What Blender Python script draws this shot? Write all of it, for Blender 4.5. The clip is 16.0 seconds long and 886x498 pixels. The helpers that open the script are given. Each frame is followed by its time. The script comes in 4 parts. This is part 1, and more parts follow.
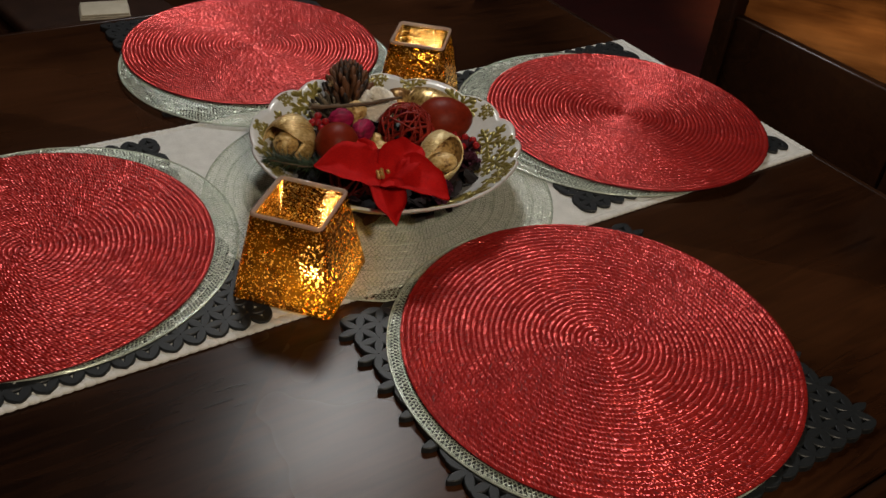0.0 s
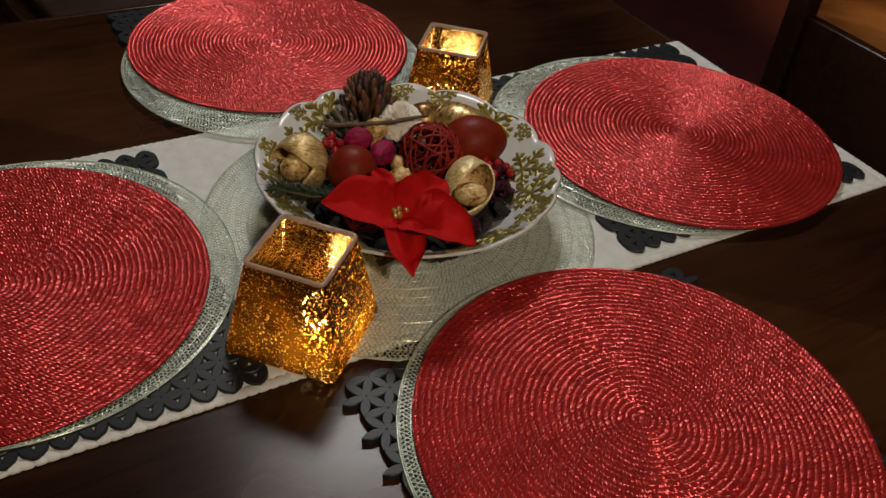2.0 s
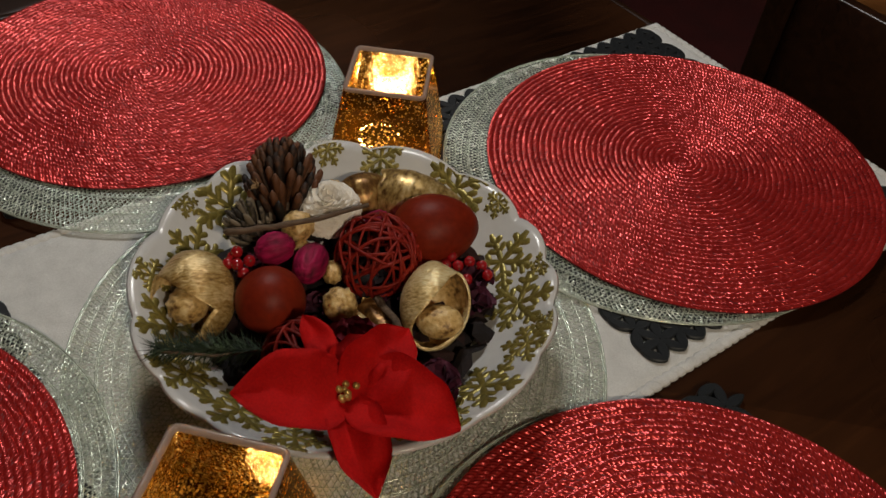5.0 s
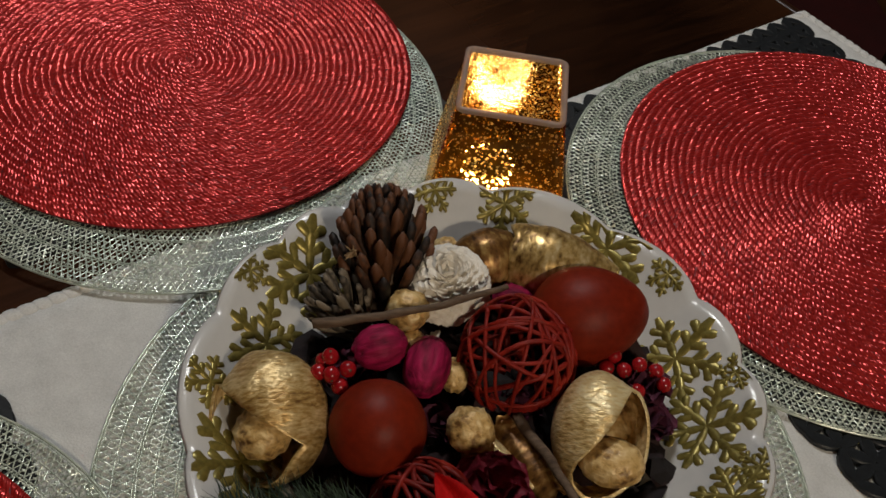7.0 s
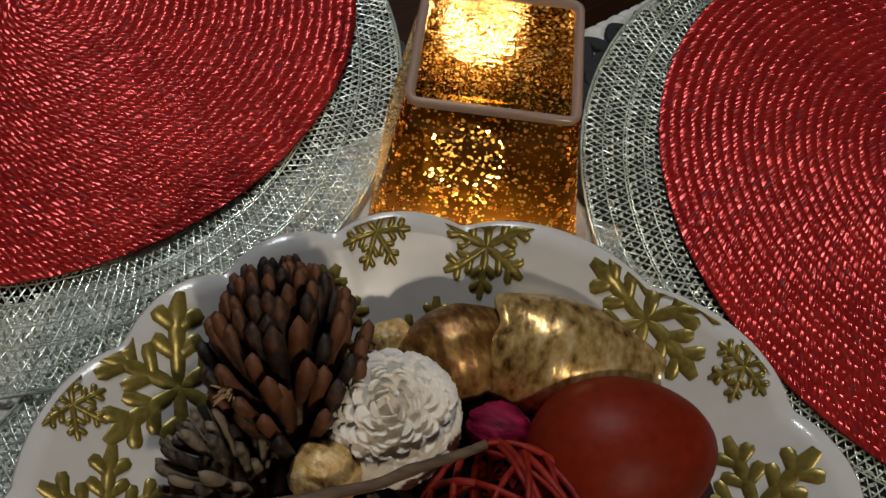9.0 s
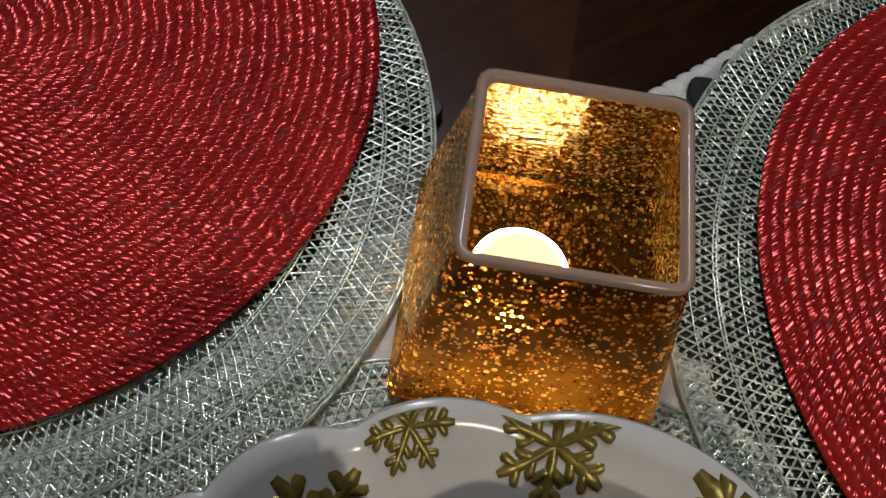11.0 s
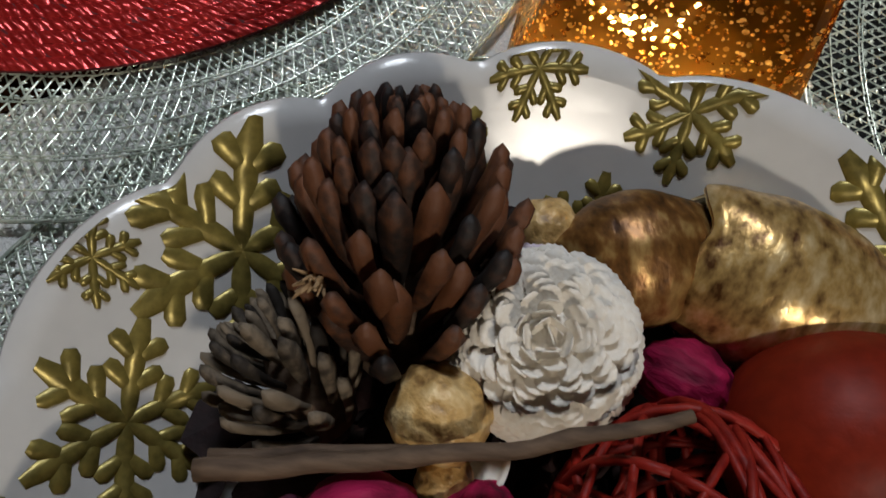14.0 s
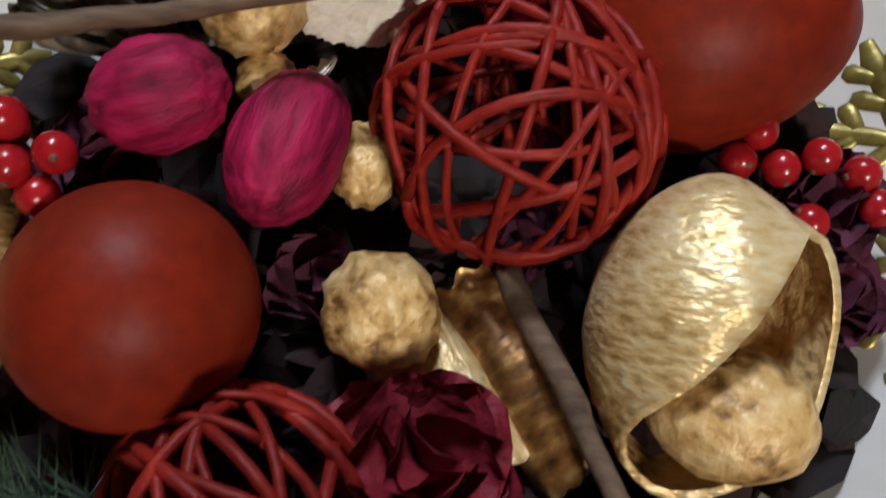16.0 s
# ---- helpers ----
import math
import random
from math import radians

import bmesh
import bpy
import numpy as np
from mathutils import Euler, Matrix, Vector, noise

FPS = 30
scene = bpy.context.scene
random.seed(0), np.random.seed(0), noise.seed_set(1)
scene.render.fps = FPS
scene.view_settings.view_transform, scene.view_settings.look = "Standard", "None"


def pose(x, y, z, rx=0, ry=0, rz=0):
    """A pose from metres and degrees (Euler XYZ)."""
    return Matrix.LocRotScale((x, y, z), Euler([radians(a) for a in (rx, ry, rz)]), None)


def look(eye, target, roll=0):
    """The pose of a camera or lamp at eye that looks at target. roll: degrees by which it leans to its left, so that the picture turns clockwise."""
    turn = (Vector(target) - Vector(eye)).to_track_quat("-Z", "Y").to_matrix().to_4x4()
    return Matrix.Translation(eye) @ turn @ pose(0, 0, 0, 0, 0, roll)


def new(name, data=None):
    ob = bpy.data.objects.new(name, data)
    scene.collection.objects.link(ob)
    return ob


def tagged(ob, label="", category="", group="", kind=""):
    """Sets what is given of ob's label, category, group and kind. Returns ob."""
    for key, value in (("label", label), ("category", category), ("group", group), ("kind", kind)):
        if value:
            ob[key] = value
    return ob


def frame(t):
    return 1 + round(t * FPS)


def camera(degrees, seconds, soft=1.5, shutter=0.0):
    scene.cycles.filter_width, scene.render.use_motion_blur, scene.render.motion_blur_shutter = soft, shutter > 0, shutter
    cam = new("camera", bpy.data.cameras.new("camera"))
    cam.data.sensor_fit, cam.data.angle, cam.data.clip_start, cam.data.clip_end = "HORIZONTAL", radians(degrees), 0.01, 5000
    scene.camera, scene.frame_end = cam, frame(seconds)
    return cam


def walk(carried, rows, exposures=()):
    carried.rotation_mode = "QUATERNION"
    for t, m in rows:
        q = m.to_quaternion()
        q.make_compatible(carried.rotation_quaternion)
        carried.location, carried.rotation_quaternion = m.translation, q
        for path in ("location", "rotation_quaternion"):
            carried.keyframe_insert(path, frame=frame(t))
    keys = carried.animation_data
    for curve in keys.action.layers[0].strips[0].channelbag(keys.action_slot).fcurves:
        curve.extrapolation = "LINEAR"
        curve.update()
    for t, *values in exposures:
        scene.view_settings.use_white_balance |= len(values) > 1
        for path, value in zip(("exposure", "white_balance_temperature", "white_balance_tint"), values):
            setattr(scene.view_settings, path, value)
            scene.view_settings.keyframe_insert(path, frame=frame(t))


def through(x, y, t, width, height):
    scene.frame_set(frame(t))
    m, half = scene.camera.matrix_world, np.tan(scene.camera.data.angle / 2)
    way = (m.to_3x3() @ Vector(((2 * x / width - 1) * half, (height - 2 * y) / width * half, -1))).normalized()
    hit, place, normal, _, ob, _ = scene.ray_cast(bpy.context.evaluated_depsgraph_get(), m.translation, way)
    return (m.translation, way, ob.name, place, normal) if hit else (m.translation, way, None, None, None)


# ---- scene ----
cam = camera(54.7, 16.0, soft=1.5, shutter=0.2)
PATH = [
    (0, (0.0904, 0.1074, 1.3009), (0.1528, 1.7029, 0.0966), 6.01),
    (0.5, (0.0614, 0.1321, 1.2953), (0.1567, 1.7062, 0.0652), 7.15),
    (1, (0.069, 0.1586, 1.2959), (0.1502, 1.7306, 0.0622), 6.76),
    (1.5, (0.0896, 0.1915, 1.2965), (0.1361, 1.7565, 0.052), 5.98),
    (2, (0.0971, 0.2402, 1.292), (0.0825, 1.7858, 0.0227), 6.17),
    (2.5, (0.0852, 0.2869, 1.2689), (-0.0788, 1.7743, -0.0581), 5.06),
    (3, (0.0861, 0.316, 1.2655), (-0.2022, 1.7632, -0.0845), 2.59),
    (3.5, (0.0944, 0.3532, 1.2672), (-0.1669, 1.7929, -0.0963), 2.45),
    (4, (0.0898, 0.4126, 1.2735), (-0.0514, 1.8453, -0.1148), 2.39),
    (4.2, (0.0877, 0.4369, 1.2718), (0.0293, 1.8665, -0.1256), 3.13),
    (6.3, (0.0017, 0.6644, 1.2289), (0.2761, 2.0367, -0.1998), 9.14),
    (6.5, (-0.004, 0.6838, 1.2172), (0.2504, 2.0212, -0.2479), 9.68),
    (7, (-0.0135, 0.7105, 1.1915), (0.1546, 2.034, -0.2984), 8.55),
    (7.5, (-0.0054, 0.7502, 1.1674), (0.1184, 2.0478, -0.3495), 7.91),
    (8, (0.0059, 0.8067, 1.1418), (0.1603, 2.011, -0.4475), 9.04),
    (8.5, (0.0159, 0.8557, 1.1178), (0.1784, 2.0063, -0.51), 8.04),
    (9, (0.0249, 0.9066, 1.1049), (0.1778, 1.9549, -0.5915), 7.58),
    (9.5, (0.0235, 0.9404, 1.0919), (0.1765, 1.9234, -0.6431), 8.80),
    (9.7, (0.0159, 0.9545, 1.0847), (0.2095, 1.9458, -0.6415), 11.69),
    (11.8, (0.0126, 1.0667, 1.0659), (0.1532, 1.8294, -0.7776), 11.27),
    (12, (0.0144, 1.0754, 1.0719), (0.1604, 1.8052, -0.7844), 11.84),
    (12.5, (-0.009, 1.0499, 1.0746), (0.1165, 1.8602, -0.7497), 13.86),
    (12.7, (-0.0177, 1.0431, 1.0684), (0.1283, 1.8186, -0.7693), 17.27),
    (13, (-0.0291, 1.0232, 1.0526), (0.2021, 1.7696, -0.7884), 24.87),
    (13.3, (-0.0143, 1.0013, 1.0458), (0.146, 1.6827, -0.8277), 20.36),
    (13.5, (-0.0105, 0.9848, 1.0313), (0.1348, 1.6885, -0.8352), 19.49),
    (14, (-0.0026, 0.9572, 1.0177), (0.0626, 1.6808, -0.8457), 13.01),
    (14.5, (0.0266, 0.9392, 1.0009), (0.054, 1.7336, -0.8343), 8.39),
    (15, (0.0525, 0.9289, 0.994), (0.071, 1.741, -0.8336), 5.72),
    (15.5, (0.0654, 0.9085, 0.9802), (0.064, 1.7284, -0.844), 3.56),
    (16, (0.0517, 0.8726, 0.9749), (0.0752, 1.6586, -0.864), 5.77),
]
walk(cam, [(t, look(eye, target, roll)) for t, eye, target, roll in PATH],
     exposures=((0.0, 0.02, 6850, 10), (4.0, -0.13, 6850, 10), (9.0, -0.20, 6450, 10), (12.0, -0.14, 6200, 10), (13.5, -0.22, 6150, 10), (14.0, 0.04, 6000, 10), (14.5, 0.06, 5950, 10), (15.5, 0.24, 5800, 10), (16.0, 0.84, 5800, 10)))

# ---- light ----
world = bpy.data.worlds.new("world")
scene.world = world
world.use_nodes = True
world.node_tree.nodes["Background"].inputs[0].default_value = (0.9, 0.8, 0.7, 1)
world.node_tree.nodes["Background"].inputs[1].default_value = 0.004


def area_lamp(name, m, size, watts, colour, shape="DISK"):
    data = bpy.data.lights.new(name, "AREA")
    data.shape, data.size, data.energy, data.color = shape, size, watts, colour
    ob = new(name, data)
    ob.matrix_world = m
    return ob


area_lamp("ceiling_lamp_light", look((-0.11, 1.92, 2.36), (-0.08, 1.3, 0.0)), 0.40, 15.0, (0.96, 0.98, 1.0))
# Unseen fill lamp, added behind the camera to brighten the near mats.
area_lamp("near_side_fill", look((0.70, -0.8, 2.40), (0.3, 0.6, 0.7)), 0.16, 20, (1.0, 0.86, 0.68))
# Unseen warm spot, added to make the golden floor patch beyond the chair.
lamp = area_lamp("warm_floor_fill", look((1.95, 3.55, 1.9), (1.95, 3.5, 0.0)), 0.2, 6, (1.0, 0.60, 0.22))
lamp.data.spread = radians(50)

# ---- materials ----


def nodes_of(name):
    m = bpy.data.materials.new(name)
    m.use_nodes = True
    nt = m.node_tree
    return m, nt, nt.nodes["Principled BSDF"]


def node(nt, kind, **sets):
    n = nt.nodes.new(kind)
    for k, v in sets.items():
        n.inputs[k.replace("_", " ")].default_value = v
    return n


def ramp(nt, fac, stops):
    r = nt.nodes.new("ShaderNodeValToRGB")
    el = r.color_ramp.elements
    while len(el) < len(stops):
        el.new(0.5)
    for e, (p, c) in zip(el, stops):
        e.position, e.color = p, (*c, 1)
    nt.links.new(fac, r.inputs[0])
    return r.outputs[0]


def surface(name, dark, light, rough=0.5, metal=0.0, scale=40.0, fine=300.0, bump=0.2, stretch=(1, 1, 1), island=0.0, spec=0.5, sheen=0.0, depth=0.001, single=0.0, middle=None):
    """Colour between dark and light by noise at two scales, with a bump of the finer one."""
    m, nt, p = nodes_of(name)
    co = nt.nodes.new("ShaderNodeTexCoord")
    mp = nt.nodes.new("ShaderNodeMapping")
    mp.inputs["Scale"].default_value = stretch
    nt.links.new(co.outputs["Object"], mp.inputs[0])
    a = node(nt, "ShaderNodeTexNoise", Scale=scale, Detail=4.0)
    b = node(nt, "ShaderNodeTexNoise", Scale=fine, Detail=3.0)
    nt.links.new(mp.outputs[0], a.inputs["Vector"])
    nt.links.new(mp.outputs[0], b.inputs["Vector"])
    mix = nt.nodes.new("ShaderNodeMath")
    mix.operation = "MULTIPLY_ADD"
    nt.links.new(b.outputs[0], mix.inputs[0])
    mix.inputs[1].default_value = 0.5
    half = nt.nodes.new("ShaderNodeMath")
    half.operation = "MULTIPLY"
    nt.links.new(a.outputs[0], half.inputs[0])
    half.inputs[1].default_value = 0.5
    nt.links.new(half.outputs[0], mix.inputs[2])
    fac = mix.outputs[0]
    if island:
        g = nt.nodes.new("ShaderNodeNewGeometry")
        add = nt.nodes.new("ShaderNodeMath")
        add.operation = "MULTIPLY_ADD"
        nt.links.new(g.outputs["Random Per Island"], add.inputs[0])
        add.inputs[1].default_value = island
        sub = nt.nodes.new("ShaderNodeMath")
        sub.operation = "SUBTRACT"
        nt.links.new(fac, sub.inputs[0])
        sub.inputs[1].default_value = island / 2
        nt.links.new(sub.outputs[0], add.inputs[2])
        fac = add.outputs[0]
    if single:
        g = nt.nodes.new("ShaderNodeObjectInfo")
        add = nt.nodes.new("ShaderNodeMath")
        add.operation = "MULTIPLY_ADD"
        nt.links.new(g.outputs["Random"], add.inputs[0])
        add.inputs[1].default_value = single
        sub = nt.nodes.new("ShaderNodeMath")
        sub.operation = "SUBTRACT"
        nt.links.new(fac, sub.inputs[0])
        sub.inputs[1].default_value = single / 2
        nt.links.new(sub.outputs[0], add.inputs[2])
        fac = add.outputs[0]
    stops = ((0.3, dark), (0.7, light)) if middle is None else ((0.36, dark), (0.48, middle), (0.64, light))
    nt.links.new(ramp(nt, fac, stops), p.inputs["Base Color"])
    p.inputs["Roughness"].default_value = rough
    p.inputs["Metallic"].default_value = metal
    p.inputs["Specular IOR Level"].default_value = spec
    if sheen:
        p.inputs["Sheen Weight"].default_value = sheen
    if bump:
        bp = node(nt, "ShaderNodeBump", Strength=bump, Distance=depth)
        nt.links.new(b.outputs[0], bp.inputs["Height"])
        nt.links.new(bp.outputs[0], p.inputs["Normal"])
    return m


def wood(name, dark, light, rough=0.25, turn=0.0, scale=6.0, gloss=0.5):
    m, nt, p = nodes_of(name)
    co = nt.nodes.new("ShaderNodeTexCoord")
    mp = nt.nodes.new("ShaderNodeMapping")
    mp.inputs["Scale"].default_value = (1.2, 14, 14)
    rot = nt.nodes.new("ShaderNodeMapping")
    rot.inputs["Rotation"].default_value = (0, 0, radians(turn))
    nt.links.new(co.outputs["Object"], rot.inputs[0])
    nt.links.new(rot.outputs[0], mp.inputs[0])
    a = node(nt, "ShaderNodeTexNoise", Scale=scale, Detail=7.0, Distortion=1.2)
    nt.links.new(mp.outputs[0], a.inputs["Vector"])
    b = node(nt, "ShaderNodeTexNoise", Scale=3.0, Detail=3.0)
    nt.links.new(rot.outputs[0], b.inputs["Vector"])
    mul = nt.nodes.new("ShaderNodeMath")
    mul.operation = "MULTIPLY_ADD"
    nt.links.new(b.outputs[0], mul.inputs[0])
    mul.inputs[1].default_value = 0.7
    h = nt.nodes.new("ShaderNodeMath")
    h.operation = "MULTIPLY"
    nt.links.new(a.outputs[0], h.inputs[0])
    h.inputs[1].default_value = 0.35
    nt.links.new(h.outputs[0], mul.inputs[2])
    nt.links.new(ramp(nt, mul.outputs[0], ((0.36, dark), (0.68, light))), p.inputs["Base Color"])
    nt.links.new(ramp(nt, b.outputs[0], ((0.3, (rough * 0.8,) * 3), (0.7, (rough * 1.3,) * 3))), p.inputs["Roughness"])
    p.inputs["Specular IOR Level"].default_value = gloss
    bp = node(nt, "ShaderNodeBump", Strength=0.08, Distance=0.001)
    nt.links.new(a.outputs[0], bp.inputs["Height"])
    nt.links.new(bp.outputs[0], p.inputs["Normal"])
    return m


def mixed(nt, p, other, amount):
    out = nt.nodes["Material Output"]
    mx = nt.nodes.new("ShaderNodeMixShader")
    mx.inputs[0].default_value = amount
    nt.links.new(p.outputs[0], mx.inputs[1])
    nt.links.new(other.outputs[0], mx.inputs[2])
    nt.links.new(mx.outputs[0], out.inputs[0])


def frosted(name, colour, through, rough):
    m = surface(name, tuple(c * 0.88 for c in colour), colour, rough=rough, scale=15, fine=120, bump=0.05)
    nt = m.node_tree
    tr = nt.nodes.new("ShaderNodeBsdfTranslucent")
    tr.inputs[0].default_value = (*colour, 1)
    mixed(nt, nt.nodes["Principled BSDF"], tr, through)
    return m


def glitter_glass(name, mirror=0.0, milky=0.995, tint=(0.85, 0.48, 0.12), pores=0.13, flecks=0.8):
    """Amber glass with gold flecks in it: clear and scattering body, bright metal spots of two sizes."""
    m, nt, p = nodes_of(name)
    out = nt.nodes["Material Output"]
    co = nt.nodes.new("ShaderNodeTexCoord")
    stain = node(nt, "ShaderNodeTexNoise", Scale=28.0, Detail=3.0)
    nt.links.new(co.outputs["Object"], stain.inputs["Vector"])
    masks = []
    for scale, most in ((620.0, 0.34), (360.0, 0.24)):
        v = node(nt, "ShaderNodeTexVoronoi", Scale=scale)
        nt.links.new(co.outputs["Object"], v.inputs["Vector"])
        sep = nt.nodes.new("ShaderNodeSeparateColor")
        nt.links.new(v.outputs["Color"], sep.inputs[0])
        near = nt.nodes.new("ShaderNodeMath")
        near.operation = "LESS_THAN"
        nt.links.new(v.outputs["Distance"], near.inputs[0])
        near.inputs[1].default_value = 0.40
        pick = nt.nodes.new("ShaderNodeMath")
        pick.operation = "LESS_THAN"
        nt.links.new(sep.outputs[0], pick.inputs[0])
        pick.inputs[1].default_value = most * flecks
        both = nt.nodes.new("ShaderNodeMath")
        both.operation = "MULTIPLY"
        nt.links.new(near.outputs[0], both.inputs[0])
        nt.links.new(pick.outputs[0], both.inputs[1])
        masks.append(both)
    fleck = nt.nodes.new("ShaderNodeMath")
    fleck.operation = "MAXIMUM"
    nt.links.new(masks[0].outputs[0], fleck.inputs[0])
    nt.links.new(masks[1].outputs[0], fleck.inputs[1])
    clear = nt.nodes.new("ShaderNodeBsdfTransparent")
    clear.inputs[0].default_value = (*tint, 1)
    glow = nt.nodes.new("ShaderNodeBsdfTranslucent")
    nt.links.new(ramp(nt, stain.outputs[0], ((0.35, (0.030, 0.013, 0.0012)), (0.65, (0.11, 0.058, 0.007)))), glow.inputs[0])
    body = nt.nodes.new("ShaderNodeMixShader")
    body.inputs[0].default_value = milky
    nt.links.new(clear.outputs[0], body.inputs[1])
    nt.links.new(glow.outputs[0], body.inputs[2])
    gloss = nt.nodes.new("ShaderNodeBsdfGlossy")
    gloss.inputs["Color"].default_value = (0.9, 0.75, 0.5, 1)
    gloss.inputs["Roughness"].default_value = 0.12
    fre = node(nt, "ShaderNodeFresnel", IOR=1.45)
    wet = nt.nodes.new("ShaderNodeMixShader")
    shine = nt.nodes.new("ShaderNodeMath")
    shine.operation = "MAXIMUM"
    nt.links.new(fre.outputs[0], shine.inputs[0])
    shine.inputs[1].default_value = mirror
    nt.links.new(shine.outputs[0], wet.inputs[0])
    nt.links.new(body.outputs[0], wet.inputs[1])
    nt.links.new(gloss.outputs[0], wet.inputs[2])
    spark = nt.nodes.new("ShaderNodeBsdfTranslucent")
    tone = node(nt, "ShaderNodeTexNoise", Scale=260.0, Detail=1.0)
    nt.links.new(co.outputs["Object"], tone.inputs["Vector"])
    nt.links.new(ramp(nt, tone.outputs[0], ((0.44, (0.16, 0.08, 0.012)), (0.62, (0.78, 0.64, 0.34)))), spark.inputs[0])
    metal = nt.nodes.new("ShaderNodeBsdfGlossy")
    metal.inputs["Color"].default_value = (0.95, 0.68, 0.25, 1)
    metal.inputs["Roughness"].default_value = 0.35
    flake = nt.nodes.new("ShaderNodeMixShader")
    flake.inputs[0].default_value = 0.35
    nt.links.new(spark.outputs[0], flake.inputs[1])
    nt.links.new(metal.outputs[0], flake.inputs[2])
    allm = nt.nodes.new("ShaderNodeMixShader")
    nt.links.new(fleck.outputs[0], allm.inputs[0])
    nt.links.new(wet.outputs[0], allm.inputs[1])
    nt.links.new(flake.outputs[0], allm.inputs[2])
    if mirror:
        streak = nt.nodes.new("ShaderNodeMapping")
        streak.inputs["Scale"].default_value = (1, 1, 5)
        nt.links.new(co.outputs["Object"], streak.inputs[0])
        wavy = node(nt, "ShaderNodeTexNoise", Scale=90.0, Detail=5.0)
        nt.links.new(streak.outputs[0], wavy.inputs["Vector"])
        bp = node(nt, "ShaderNodeBump", Strength=0.28, Distance=0.002)
        nt.links.new(wavy.outputs[0], bp.inputs["Height"])
        nt.links.new(bp.outputs[0], gloss.inputs["Normal"])
        nt.links.new(bp.outputs[0], metal.inputs["Normal"])
        gloss.inputs["Color"].default_value = (0.95, 0.76, 0.48, 1)
        gloss.inputs["Roughness"].default_value = 0.06
    hole = node(nt, "ShaderNodeTexVoronoi", Scale=760.0)
    nt.links.new(co.outputs["Object"], hole.inputs["Vector"])
    sep = nt.nodes.new("ShaderNodeSeparateColor")
    nt.links.new(hole.outputs["Color"], sep.inputs[0])
    pick = nt.nodes.new("ShaderNodeMath")
    pick.operation = "LESS_THAN"
    nt.links.new(sep.outputs[1], pick.inputs[0])
    pick.inputs[1].default_value = pores
    bare = nt.nodes.new("ShaderNodeBsdfTransparent")
    bare.inputs[0].default_value = (1.0, 0.80, 0.42, 1)
    last = nt.nodes.new("ShaderNodeMixShader")
    nt.links.new(pick.outputs[0], last.inputs[0])
    nt.links.new(allm.outputs[0], last.inputs[1])
    nt.links.new(bare.outputs[0], last.inputs[2])
    nt.links.new(last.outputs[0], out.inputs[0])
    return m


def glowing(name, colour, strength):
    m, nt, p = nodes_of(name)
    p.inputs["Base Color"].default_value = (*colour, 1)
    p.inputs["Emission Color"].default_value = (*colour, 1)
    p.inputs["Emission Strength"].default_value = strength
    return m


RED_STRAND = surface("red_strand", (0.32, 0.013, 0.012), (0.66, 0.042, 0.036), rough=0.25, metal=0.5, scale=30, fine=420, bump=0.0, spec=0.7)
RED_BASE = surface("red_base", (0.06, 0.002, 0.004), (0.12, 0.004, 0.008), rough=0.6)
SILVER_STRAND = surface("silver_strand", (0.40, 0.46, 0.38), (0.78, 0.84, 0.71), rough=0.22, metal=0.35, bump=0.0, island=0.5, spec=0.8)
LACE = surface("black_lace", (0.007, 0.008, 0.009), (0.022, 0.025, 0.028), rough=0.45, scale=60, fine=500, bump=0.15, spec=0.35)
FELT = surface("white_felt", (0.56, 0.56, 0.54), (0.78, 0.78, 0.76), rough=0.95, scale=70, fine=900, bump=0.5, sheen=0.3)
STITCH = surface("white_stitch", (0.58, 0.57, 0.54), (0.80, 0.79, 0.76), rough=0.85, scale=90, fine=800, bump=0.4)
VENEER_A = wood("veneer_a", (0.010, 0.0035, 0.0015), (0.058, 0.020, 0.007), 0.25, 0, gloss=0.23)
VENEER_B = wood("veneer_b", (0.008, 0.003, 0.0013), (0.043, 0.015, 0.0055), 0.25, 90, gloss=0.23)
DARK_WOOD = wood("dark_wood", (0.010, 0.004, 0.002), (0.045, 0.017, 0.007), 0.3, 0)
BOWL = frosted("bowl_glass", (0.72, 0.71, 0.69), 0.10, 0.20)
GOLD_RELIEF = surface("gold_relief", (0.13, 0.105, 0.026), (0.38, 0.30, 0.075), rough=0.34, metal=0.45, scale=60, fine=400, bump=0.1)
GOLD_FOIL = surface("gold_foil", (0.10, 0.040, 0.010), (0.92, 0.76, 0.44), rough=0.30, metal=0.5, scale=13, fine=150, bump=0.4, stretch=(1.9, 1.1, 1.1), middle=(0.56, 0.36, 0.12))
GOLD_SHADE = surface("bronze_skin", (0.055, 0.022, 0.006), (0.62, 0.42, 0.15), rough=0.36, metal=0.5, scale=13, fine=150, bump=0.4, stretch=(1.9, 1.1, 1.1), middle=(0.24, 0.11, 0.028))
TAN_GOLD = surface("tan_gold_skin", (0.18, 0.085, 0.022), (0.82, 0.62, 0.31), rough=0.36, metal=0.35, scale=22, fine=240, bump=0.9, stretch=(1, 2.5, 1), middle=(0.50, 0.30, 0.09))
PALE_GOLD = surface("pale_gold_skin", (0.46, 0.27, 0.08), (0.95, 0.80, 0.48), rough=0.36, metal=0.3, scale=22, fine=240, bump=0.9, stretch=(1, 2.5, 1), middle=(0.82, 0.60, 0.27))
WALNUT = surface("gilded_nut", (0.15, 0.065, 0.016), (0.90, 0.68, 0.34), rough=0.42, metal=0.05, middle=(0.64, 0.40, 0.14), scale=55, fine=260, bump=0.7, depth=0.002)
CONE = surface("cone_scale", (0.009, 0.005, 0.0035), (0.13, 0.046, 0.016), rough=0.65, scale=60, fine=350, bump=0.5, single=0.5, middle=(0.042, 0.018, 0.009))
